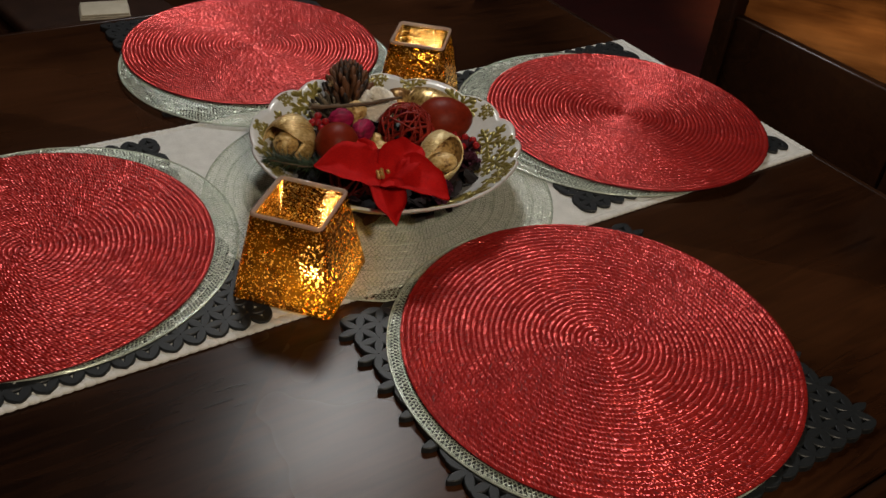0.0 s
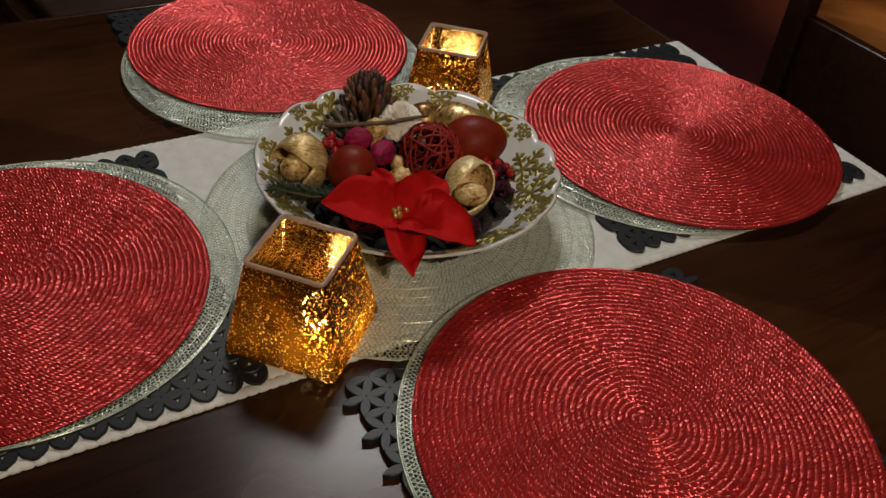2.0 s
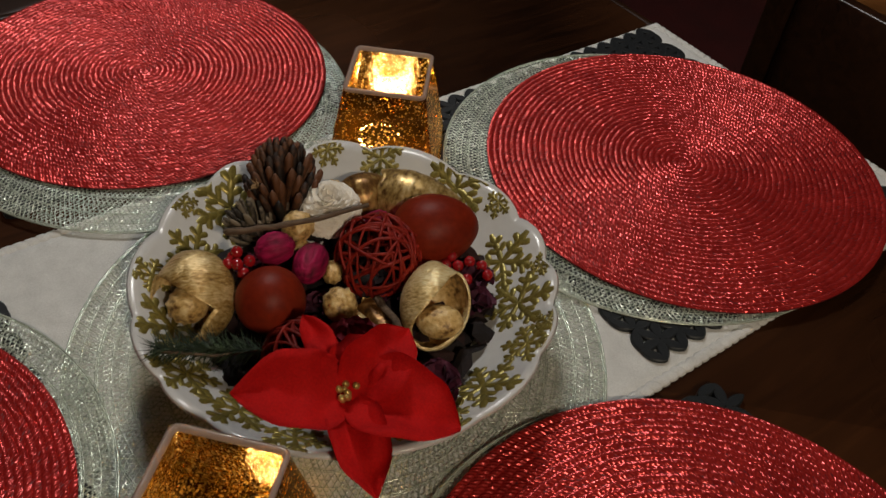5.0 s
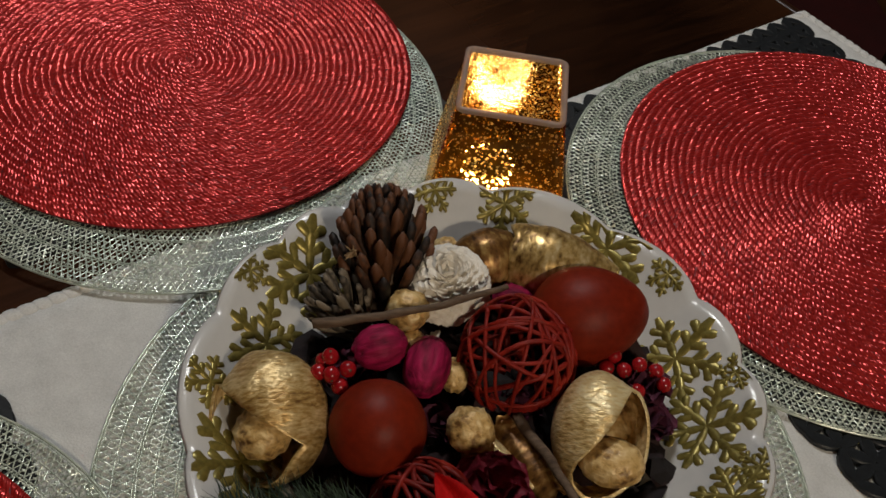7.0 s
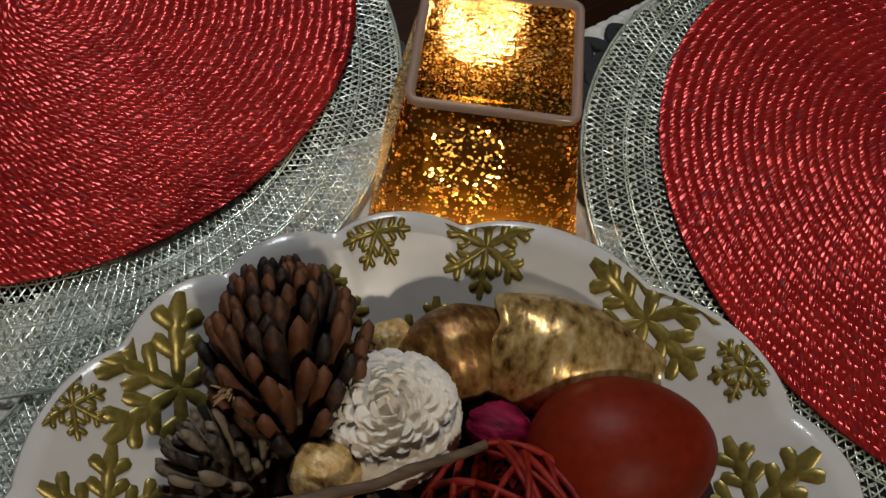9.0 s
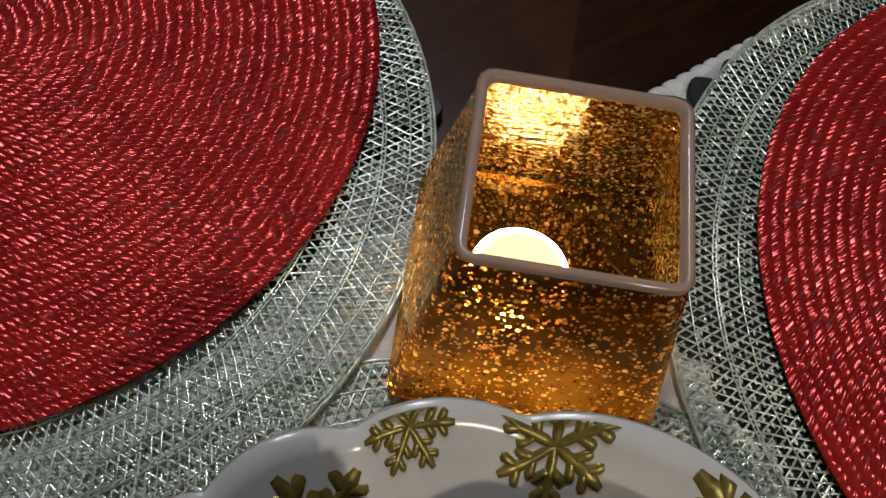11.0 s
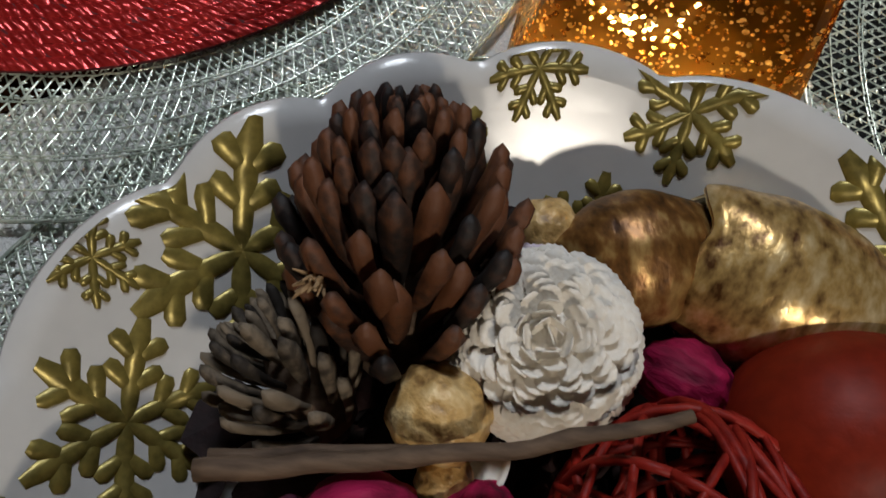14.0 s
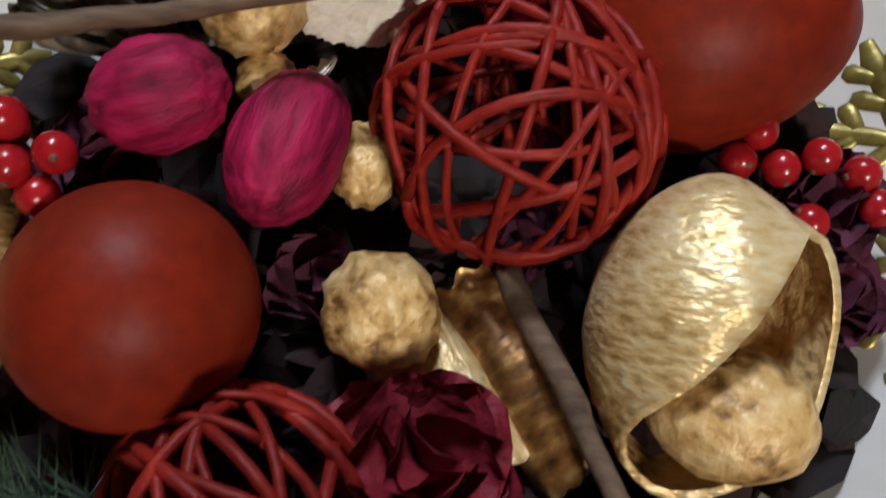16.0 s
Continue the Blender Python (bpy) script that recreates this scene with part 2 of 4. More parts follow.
CONE_GREY = surface("grey_cone_scale", (0.016, 0.011, 0.007), (0.20, 0.155, 0.105), rough=0.75, scale=60, fine=350, bump=0.5, single=0.45, middle=(0.060, 0.045, 0.030))
SOLA = surface("sola_petal", (0.82, 0.74, 0.62), (0.95, 0.92, 0.85), rough=0.9, scale=40, fine=500, bump=0.3)
STRAW = surface("dried_straw", (0.20, 0.11, 0.045), (0.48, 0.33, 0.17), rough=0.8, scale=60, fine=400, bump=0.4)
SOLA_PINK = surface("pink_sola_petal", (0.74, 0.60, 0.66), (0.88, 0.80, 0.84), rough=0.9, scale=40, fine=500, bump=0.3)
WAX_RED = surface("red_wax", (0.13, 0.011, 0.004), (0.24, 0.022, 0.007), rough=0.46, scale=22, fine=260, bump=0.2, spec=0.16)
RATTAN = surface("red_rattan", (0.13, 0.006, 0.005), (0.37, 0.024, 0.012), rough=0.5, spec=0.25, scale=60, fine=400, bump=0.25)
MAGENTA = surface("magenta_nut", (0.10, 0.004, 0.020), (0.44, 0.013, 0.085), rough=0.6, scale=60, fine=260, bump=0.8, stretch=(1, 1, 0.25), depth=0.002, spec=0.2, middle=(0.25, 0.007, 0.045))
BERRY = surface("red_berry", (0.26, 0.006, 0.010), (0.44, 0.014, 0.018), rough=0.22, scale=60, fine=300, bump=0.05)
STEM = surface("brown_stem", (0.045, 0.025, 0.014), (0.20, 0.13, 0.08), rough=0.8, scale=50, fine=400, bump=0.5, stretch=(0.3, 1, 1))
POINSETTIA = surface("red_velvet_petal", (0.34, 0.003, 0.004), (0.60, 0.008, 0.008), rough=0.8, scale=60, fine=700, bump=0.3, spec=0.15)
STAMEN = surface("gold_stamen", (0.40, 0.26, 0.05), (0.75, 0.58, 0.22), rough=0.35, metal=0.6)
PURPLE = surface("dried_purple", (0.022, 0.004, 0.012), (0.11, 0.012, 0.040), rough=0.8, scale=60, fine=300, bump=0.6, island=0.4)
CRIMSON = surface("dried_crimson", (0.12, 0.005, 0.014), (0.34, 0.018, 0.036), rough=0.6, scale=60, fine=300, bump=0.7)
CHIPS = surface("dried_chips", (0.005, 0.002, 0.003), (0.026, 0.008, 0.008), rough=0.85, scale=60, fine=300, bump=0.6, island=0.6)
NEEDLE = surface("pine_needle", (0.010, 0.022, 0.010), (0.045, 0.075, 0.030), rough=0.6, island=0.5)
AMBER = glitter_glass("amber_glitter_glass", pores=0.13, flecks=0.75)
FOILED = glitter_glass("foiled_inner_glass", 0.24, 0.30, (0.98, 0.92, 0.74), 0.14, 0.75)
RIM_GLASS = frosted("rim_glass", (0.44, 0.33, 0.28), 0.2, 0.15)
TEALIGHT = glowing("lit_wax", (1.0, 0.76, 0.42), 1.5)
TEACUP = surface("tealight_cup", (0.5, 0.5, 0.48), (0.7, 0.7, 0.68), rough=0.3)
# Emission added to the tealight's cup, so its sides light the holder's walls.
CUP_GLOW = glowing("added_cup_glow", (1.0, 0.70, 0.36), 88.0)
WALL_RED = surface("dark_red_wall", (0.10, 0.012, 0.010), (0.15, 0.018, 0.014), rough=0.7, scale=3, fine=80, bump=0.1)
FLOORING = wood("floor_boards", (0.03, 0.012, 0.005), (0.10, 0.045, 0.018), 0.4, 20, scale=3)
CEILING = surface("ceiling_paint", (0.16, 0.13, 0.10), (0.20, 0.17, 0.13), rough=0.9, scale=4, fine=60, bump=0.1)
DOOR_PAINT = surface("door_paint", (0.55, 0.53, 0.50), (0.66, 0.64, 0.61), rough=0.5, scale=4, fine=60, bump=0.1)
PAD = surface("brown_leather", (0.020, 0.009, 0.006), (0.045, 0.020, 0.012), rough=0.5, scale=30, fine=200, bump=0.2)
CUSHION = surface("cream_cushion", (0.50, 0.44, 0.33), (0.68, 0.62, 0.50), rough=0.9, scale=40, fine=400, bump=0.3)
LAMP_GLASS = glowing("lamp_glass", (1.0, 0.97, 0.92), 2.0)

# ---- mesh helpers ----


def thing(name, m, label, category, group="", kind=""):
    ob = new(name)
    ob.empty_display_size = 0.02
    ob.matrix_world = m
    return tagged(ob, label, category, group, kind)


def mesh_of(name, verts, faces, material, smooth=True):
    me = bpy.data.meshes.new(name)
    me.from_pydata([tuple(v) for v in verts], [], faces)
    me.materials.append(material)
    if smooth:
        me.polygons.foreach_set("use_smooth", [True] * len(me.polygons))
    me.update()
    return me


def piece(name, me, parent, m=None, label="", kind=""):
    ob = new(name, me)
    if parent is not None:
        ob.parent = parent
    if m is not None:
        ob.matrix_local = m
    return tagged(ob, label, kind=kind)


def part(name, bm, material, parent, label="", smooth=True, m=None):
    me = bpy.data.meshes.new(name)
    bm.normal_update()
    bm.to_mesh(me)
    bm.free()
    me.materials.append(material)
    if smooth:
        me.polygons.foreach_set("use_smooth", [True] * len(me.polygons))
    return piece(name, me, parent, m, label)


def box_bm(lo, hi, bevel=0.0, segments=2):
    bm = bmesh.new()
    bmesh.ops.create_cube(bm, size=1)
    for v in bm.verts:
        v.co = Vector([lo[i] + (v.co[i] + 0.5) * (hi[i] - lo[i]) for i in range(3)])
    if bevel:
        bmesh.ops.bevel(bm, geom=bm.edges[:], offset=bevel, segments=segments, affect="EDGES", profile=0.5)
    return bm


def lathe(profile, steps, squash=None, close=True):
    """verts, faces of a turned shape; profile of (r, z); squash(angle, r, z) may move a point."""
    verts, faces = [], []
    for j in range(steps):
        a = 2 * math.pi * j / steps
        for r, z in profile:
            p = (r * math.cos(a), r * math.sin(a), z)
            verts.append(squash(a, r, z) if squash else p)
    n = len(profile)
    for j in range(steps):
        k = (j + 1) % steps
        for i in range(n - 1):
            faces.append((j * n + i, k * n + i, k * n + i + 1, j * n + i + 1))
    return verts, faces


def tube(points, radius, sides=6, taper=None):
    verts, faces = [], []
    pts = [Vector(p) for p in points]
    n = len(pts)
    for i, p in enumerate(pts):
        d = (pts[min(i + 1, n - 1)] - pts[max(i - 1, 0)]).normalized()
        a = d.orthogonal().normalized() if i == 0 else (a - d * a.dot(d)).normalized()
        b = d.cross(a)
        r = radius * (taper(i / (n - 1)) if taper else 1)
        for k in range(sides):
            q = 2 * math.pi * k / sides
            verts.append(p + (a * math.cos(q) + b * math.sin(q)) * r)
    for i in range(n - 1):
        for k in range(sides):
            faces.append((i * sides + k, i * sides + (k + 1) % sides, (i + 1) * sides + (k + 1) % sides, (i + 1) * sides + k))
    faces.append(tuple(range(sides))[::-1])
    faces.append(tuple((n - 1) * sides + k for k in range(sides)))
    return verts, faces


def blob(name, radii, material, rough=0.0, freq=60.0, seed=0.0, ridges=0, ridge=0.0, egg=0.0, u=28, v=18):
    """A rounded lump: an ellipsoid with noise, lengthwise ridges and an egg's taper."""
    bm = bmesh.new()
    bmesh.ops.create_uvsphere(bm, u_segments=u, v_segments=v, radius=1)
    for w in bm.verts:
        a = math.atan2(w.co.y, w.co.x)
        k = 1 + ridge * math.sin(ridges * a + 3 * noise.noise(w.co * 1.5 + Vector((seed, 0, 0)))) * math.sqrt(max(0, 1 - w.co.z ** 2))
        k += rough * noise.noise(w.co * freq * 0.05 + Vector((seed, seed, 0))) + 0.4 * rough * noise.noise(w.co * freq * 0.13 + Vector((0, seed, 0)))
        e = 1 - egg * w.co.z
        w.co = Vector((w.co.x * radii[0] * k * e, w.co.y * radii[1] * k * e, w.co.z * radii[2] * k))
    me = bpy.data.meshes.new(name)
    bm.to_mesh(me)
    bm.free()
    me.materials.append(material)
    me.polygons.foreach_set("use_smooth", [True] * len(me.polygons))
    return me


def lone(name, me, m, label, category, group=""):
    ob = new(name, me)
    ob.matrix_world = m
    return tagged(ob, label, category, group)


# the table stands turned by this; (u, v) run along and across it
TURN = 33.7
T = 0.75
UC, VC, HALF = 0.557, 0.772, 0.568


def uv(u, v, z=0.0, turn=0.0):
    return pose(0, 0, 0, 0, 0, TURN) @ pose(u, v, z, 0, 0, turn)


# ---- room ----
def room():
    def slab(name, lo, hi, material, label, category):
        ob = part(name, box_bm(lo, hi), material, None, smooth=False)
        return tagged(ob, label, category, kind="structure")
    slab("floor", (-3.6, -2.6, -0.1), (3.8, 5.2, 0.0), FLOORING, "warm brown wooden floor of a dim room", "floor")
    slab("ceiling", (-3.6, -2.6, 2.5), (3.8, 5.2, 2.6), CEILING, "plain tan painted ceiling in shade", "ceiling")
    slab("wall_north", (-3.6, 5.2, 0), (3.8, 5.3, 2.5), WALL_RED, "dark red painted wall in shade", "wall")
    slab("wall_south", (-3.6, -2.7, 0), (3.8, -2.6, 2.5), WALL_RED, "dark red painted wall in shade", "wall")
    slab("wall_west", (-3.7, -2.6, 0), (-3.6, 5.2, 2.5), WALL_RED, "dark red painted wall in shade", "wall")
    slab("wall_east", (3.8, -2.6, 0), (3.9, 5.2, 2.5), WALL_RED, "dark red painted wall in shade", "wall")


room()
tagged(part("rug", box_bm((0.1, 2.3, 0.0), (1.33, 5.0, 0.012), 0.004), surface("rug_pile", (0.035, 0.002, 0.002), (0.07, 0.004, 0.004), rough=0.95, scale=12, fine=200, bump=0.5, depth=0.004), None), "dark red rug on the wooden floor", "rug")


def ceiling_lamp():
    t = thing("ceiling_lamp", pose(-0.11, 1.92, 2.5), "round white flush ceiling lamp, lit", "lamp")
    v, f = lathe([(0, 0), (0.23, 0), (0.23, -0.03), (0.225, -0.035)], 40)
    piece("base", mesh_of("base", v, f, TEACUP), t)
    v, f = lathe([(0.223, -0.03), (0.22, -0.07), (0.18, -0.10), (0.11, -0.118), (0, -0.124)], 40)
    piece("shade", mesh_of("shade", v, f, LAMP_GLASS), t, label="glowing white glass shade")


ceiling_lamp()


# ---- table ----
def dining_table():
    t = thing("dining_table", uv(UC, VC, 0), "square dark-stained wooden dining table with mitred veneer top", "table")
    h = HALF
    z0, z1 = T - 0.03, T
    for i in range(4):
        bm = bmesh.new()
        bd = h - 0.002
        a, b = (-bd, -bd), (bd, -bd)
        low = [bm.verts.new((x, y, z0)) for x, y in (a, b, (0, 0))]
        top = [bm.verts.new((v.co.x, v.co.y, z1)) for v in low]
        bm.faces.new(top)
        bm.faces.new(low[::-1])
        for k in range(3):
            bm.faces.new((low[k], low[(k + 1) % 3], top[(k + 1) % 3], top[k]))
        part("veneer_panel", bm, (VENEER_A, VENEER_B)[i % 2], t, smooth=False, m=pose(0, 0, 0, 0, 0, 90 * i))
    part("top_core", box_bm((-h + 0.01, -h + 0.01, T - 0.045), (h - 0.01, h - 0.01, T - 0.031), 0.004), DARK_WOOD, t)
    for i in range(4):
        part("edge_band", box_bm((-h, -h - 0.012, T - 0.034), (h, -h, T - 0.001), 0.004), DARK_WOOD, t, m=pose(0, 0, 0, 0, 0, 90 * i))
        part("apron", box_bm((-h + 0.09, -h + 0.06, T - 0.13), (h - 0.09, -h + 0.085, T - 0.045)), DARK_WOOD, t, m=pose(0, 0, 0, 0, 0, 90 * i), smooth=False)
        part("leg", box_bm((-h + 0.03, -h + 0.03, 0), (-h + 0.1, -h + 0.1, T - 0.045), 0.006), DARK_WOOD, t, m=pose(0, 0, 0, 0, 0, 90 * i))


dining_table()


def dining_chair(m, label):
    """Chair facing -x of its own frame, its back at x = 0."""
    t = thing("dining_chair", m, label, "chair", "chairs round the table")
    for y in (-0.19, 0.19):
        part("back_post", box_bm((-0.018, y - 0.018, 0), (0.018, y + 0.018, 1.0), 0.006), DARK_WOOD, t)
        part("front_leg", box_bm((-0.42, y - 0.018, 0), (-0.385, y + 0.018, 0.43), 0.006), DARK_WOOD, t)
    part("seat_frame", box_bm((-0.43, -0.21, 0.40), (0.0, 0.21, 0.435), 0.006), DARK_WOOD, t)
    part("seat_pad", box_bm((-0.42, -0.17, 0.436), (-0.03, 0.17, 0.475), 0.014, 3), PAD, t, "dark brown padded seat")
    part("lower_panel", box_bm((-0.010, -0.172, 0.50), (0.010, 0.172, 0.784), 0.004), DARK_WOOD, t)
    part("top_rail", box_bm((-0.014, -0.172, 0.93), (0.014, 0.172, 1.0), 0.006), DARK_WOOD, t)
    return t


dining_chair(uv(1.345, 0.755, 0), "dark-stained wooden dining chair with a panelled back")
dining_chair(uv(0.50, 2.26, 0, 100), "dark wooden dining chair standing away from the table")



def folded_cloth():
    t = thing("folded_cloth", pose(-0.672, 2.00, 0.4755, 0, 0, 22), "cream folded cloth lying on a dark chair", "cloth")
    for i in range(3):
        bm = box_bm((-0.055 + 0.002 * i, -0.042, 0.005 * i), (0.055 - 0.001 * i, 0.042 - 0.003 * i, 0.005 * i + 0.0046), 0.002)
        part("fold", bm, CUSHION, t)


folded_cloth()

# ---- table runner ----


def table_runner():
    t = thing("table_runner", uv(0.561, 0.7895, T, -0.6), "off-white felt table runner with whip-stitched edges", "table runner")
    lu, lv = 0.567, 0.1930
    bm = bmesh.new()
    bmesh.ops.create_grid(bm, x_segments=60, y_segments=24, size=1)
    for v in bm.verts:
        v.co = Vector((v.co.x * lu, v.co.y * lv, 0.0030 + 0.0004 * noise.noise(Vector((v.co.x * 9, v.co.y * 5, 0)))))
    r = bmesh.ops.extrude_face_region(bm, geom=bm.faces[:])
    for v in (g for g in r["geom"] if isinstance(g, bmesh.types.BMVert)):
        v.co.z = 0.0006
    part("cloth", bm, FELT, t)
    # binding: slanted stitches over the edge
    for name, length, m in (("edge_binding", lu, pose(0, -lv, 0)), ("edge_binding", lu, pose(0, lv, 0, 0, 0, 180)), ("edge_binding", lv, pose(lu, 0, 0, 0, 0, 90)), ("edge_binding", lv, pose(-lu, 0, 0, 0, 0, -90))):
        verts, faces = [], []
        step = 0.0088
        n = int(2 * length / step)
        for i in range(n):
            x = -length + (i + 0.5) * 2 * length / n
            base = len(verts)
            for a in range(7):
                q = math.pi * (a / 6) * 1.25 - 0.55
                sl = 0.0014 * math.cos(q)
                for k, (dx, rr) in enumerate(((-0.5, 0.82), (-0.25, 1.0), (0.25, 1.0), (0.5, 0.82))):
                    w = 1 + 0.1 * noise.noise(Vector((x * 300, a, k)))
                    verts.append((x + dx * step * 0.98 + sl, 0.0034 - 0.0056 * rr * w * math.cos(q), 0.0018 + 0.0026 * rr * w * math.sin(q) * (1 if q > 0 else 0.5)))
            for a in range(6):
                for k in range(3):
                    b0 = base + a * 4 + k
                    faces.append((b0, b0 + 1, b0 + 5, b0 + 4))
        piece(name, mesh_of(name, verts, faces, STITCH), t, m)


table_runner()


# ---- black lace mats ----
def lens_mesh(length, width, thick):
    n = 6
    top = []
    for i in range(n + 1):
        x = -1 + 2 * i / n
        top.append((x * length / 2, width / 2 * (1 - x * x) + 0.0007))
    ring = top + [(x, -y) for x, y in reversed(top)]
    verts = [(x, y, 0) for x, y in ring] + [(x, y, thick - 0.0008) for x, y in ring] + [(x * 0.94, y * 0.8, thick) for x, y in ring]
    k = len(ring)
    faces = [tuple(range(2 * k, 3 * k))[::-1]]
    for i in range(k):
        j = (i + 1) % k
        faces.append((i, k + i, k + j, j))
        faces.append((k + i, 2 * k + i, 2 * k + j, k + j))
    return [(x, -y, z) for x, y, z in verts], faces


def lace_mat(u, v, lift, thick, hu, hv):
    t = thing("lace_placemat", uv(u, v, T + lift), "square black openwork placemat of petal shapes under a round mat", "placemat", "lace placemats")
    side = 0.0212
    lv, lf = lens_mesh(side * 0.98, 0.0078, thick)
    me = mesh_of("petal", lv, lf, LACE, smooth=False)
    rest_v, rest_f = [], []
    rows = int(hv / (side * 0.866)) + 2
    for j in range(-rows, rows + 1):
        for i in range(-14, 15):
            x0 = (i + (j % 2) * 0.5) * side
            y0 = j * side * 0.866
            for ang in (0, 60, 120):
                cx = x0 + math.cos(radians(ang)) * side / 2
                cy = y0 + math.sin(radians(ang)) * side / 2
                if abs(cx) > hu or abs(cy) > hv:
                    continue
                m = pose(cx, cy, 0, 0, 0, ang)
                if cx * cx + cy * cy > 0.172 ** 2:
                    piece("petal", me, t, m)
                else:
                    b = len(rest_v)
                    rest_v += [m @ Vector(p) for p in lv]
                    rest_f += [tuple(b + q for q in f) for f in lf]
    piece("covered_petals", mesh_of("covered_petals", rest_v, rest_f, LACE, smooth=False), t, kind="stuff")


lace_mat(0.592, 0.407, 0.0005, 0.0062, 0.183, 0.174)
lace_mat(0.560, 1.168, 0.0005, 0.0062, 0.165, 0.154)
lace_mat(0.181, 0.786, 0.0036, 0.0032, 0.180, 0.175)
lace_mat(0.926, 0.7915, 0.0036, 0.0032, 0.178, 0.175)


# ---- woven mats ----
def silver_meshes():
    """The open net of fine crossing threads, the ring cords between its bands, and the outer cord."""
    rnd = random.Random(5)
    bands = 18
    pitch = 0.19 / bands
    verts, faces = [], []

    def strip(p, q, w, h, vs, fs):
        (x0, y0, z0), (x1, y1, z1) = p, q
        dx, dy = x1 - x0, y1 - y0
        d = math.hypot(dx, dy)
        nx, ny = -dy / d * w / 2, dx / d * w / 2
        b = len(vs)
        vs.extend(((x0 + nx, y0 + ny, z0), (x0, y0, z0 + h), (x0 - nx, y0 - ny, z0), (x1 + nx, y1 + ny, z1), (x1, y1, z1 + h), (x1 - nx, y1 - ny, z1)))
        fs.extend(((b, b + 1, b + 4, b + 3), (b + 1, b + 2, b + 5, b + 4)))

    def knot(r, a, z, vs, fs):
        """The bright bead where two threads cross."""
        ca, sa = math.cos(a), math.sin(a)
        u, v, h = 0.0013 * rnd.uniform(0.7, 1.4), 0.00070 * rnd.uniform(0.7, 1.3), 0.0009
        t = rnd.uniform(-0.0003, 0.0003)
        x, y = r * ca, r * sa
        b = len(vs)
        vs.extend(((x - sa * u, y + ca * u, z + t), (x + ca * v, y + sa * v, z), (x + sa * u, y - ca * u, z - t), (x - ca * v, y - sa * v, z), (x, y, z + h)))
        fs.extend(((b, b + 1, b + 4), (b + 1, b + 2, b + 4), (b + 2, b + 3, b + 4), (b + 3, b, b + 4)))

    cords = []
    for k in range(bands):
        r0, r1 = k * pitch, (k + 1) * pitch
        rm = (r0 + r1) / 2
        n = max(8, int(2 * math.pi * rm / 0.0042))
        lean = pitch * 0.55 / max(rm, 0.004)
        for i in range(n):
            a = 2 * math.pi * i / n + rnd.uniform(-0.3, 0.3) / n
            for s, z in ((1, 0.0006), (-1, 0.0010)):
                b = a + s * lean * rnd.uniform(0.93, 1.07)
                j = rnd.uniform(-0.0003, 0.0004)
                c = (a + b) / 2
                p = (r0 * math.cos(a), r0 * math.sin(a), z + j * 0.5)
                q = (rm * math.cos(c), rm * math.sin(c), z + 0.0004 - j)
                e = (r1 * math.cos(b), r1 * math.sin(b), z + j)
                w = 0.00074 * rnd.uniform(0.75, 1.3)
                if k:
                    strip(p, q, w, 0.0003, verts, faces)
                strip(q, e, w, 0.0003, verts, faces)
            for f in (0.25, 0.5, 0.75):
                if rnd.random() < 0.8:
                    knot(r0 + pitch * f, a + lean * (f - 0.5) * (1 if f != 0.5 else 0) + rnd.uniform(-0.2, 0.2) / n, 0.0012, verts, faces)
        vs, fs = [], []
        pair = ((r1 - 0.0002, 0.0014), (r1 - pitch * 0.16, 0.0012)) if k % 2 else ((r1 - 0.0002, 0.0013),)
        for rr, h in pair:
            m = max(14, int(2 * math.pi * rr / 0.0042))
            for i in range(m):
                a, b = 2 * math.pi * i / m, 2 * math.pi * (i + 0.94) / m
                z = h + 0.0002 * (i % 2) + rnd.uniform(-0.0002, 0.0002)
                dr = rnd.uniform(-0.0002, 0.0002)
                strip(((rr + dr) * math.cos(a), (rr + dr) * math.sin(a), z), ((rr - dr) * math.cos(b), (rr - dr) * math.sin(b), z), 0.0008, 0.0005, vs, fs)
        cords.append(mesh_of("ring_cord", vs, fs, SILVER_STRAND))
    v, f = tube([(0.19 * math.cos(2 * math.pi * i / 120), 0.19 * math.sin(2 * math.pi * i / 120), 0.0010) for i in range(121)], 0.0008, 5)
    return mesh_of("woven_net", verts, faces, SILVER_STRAND), cords, mesh_of("outer_cord", v, f, SILVER_STRAND)


def red_meshes():
    """Coils of braid, each a closed ring of humped, slightly slanted stitches."""
    rnd = random.Random(7)
    rings, across, along = 34, 5, 4
    pitch = 0.19 / rings
    coils = []
    for k in range(rings):
        r = (k + 0.5) * pitch
        n = max(6, round(2 * math.pi * r / 0.0034))
        off = rnd.random()
        verts, faces = [], []
        for i in range(n):
            step = 2 * math.pi * r / n
            tilt, lift, slant = rnd.gauss(0, 0.20), rnd.uniform(-0.0003, 0.0004), 0.55 + rnd.gauss(0, 0.08)
            roll = rnd.gauss(0, 0.22)
            for j in range(along):
                q = j / along - 0.375
                for c in range(across):
                    w = c / (across - 1) - 0.5
                    dome = (0.22 + 0.78 * (1 - (2.3 * q) ** 2)) * (1 - (2 * w) ** 2)
                    rr = r + w * pitch
                    aa = 2 * math.pi * (i + off + 0.5 + q) / n + w * pitch * slant * 1.6 / max(r, 0.004)
                    edge = 1 - abs(2 * w) ** 3
                    z = 0.0026 + (lift + tilt * q * step + roll * w * pitch) * edge + 0.0014 * dome
                    verts.append((rr * math.cos(aa), rr * math.sin(aa), z))
        m = n * along
        for i in range(m):
            for c in range(across - 1):
                q, e = i * across + c, ((i + 1) % m) * across + c
                faces.append((q, q + 1, e + 1, e))
        coils.append(mesh_of("coil", verts, faces, RED_STRAND))
    return coils


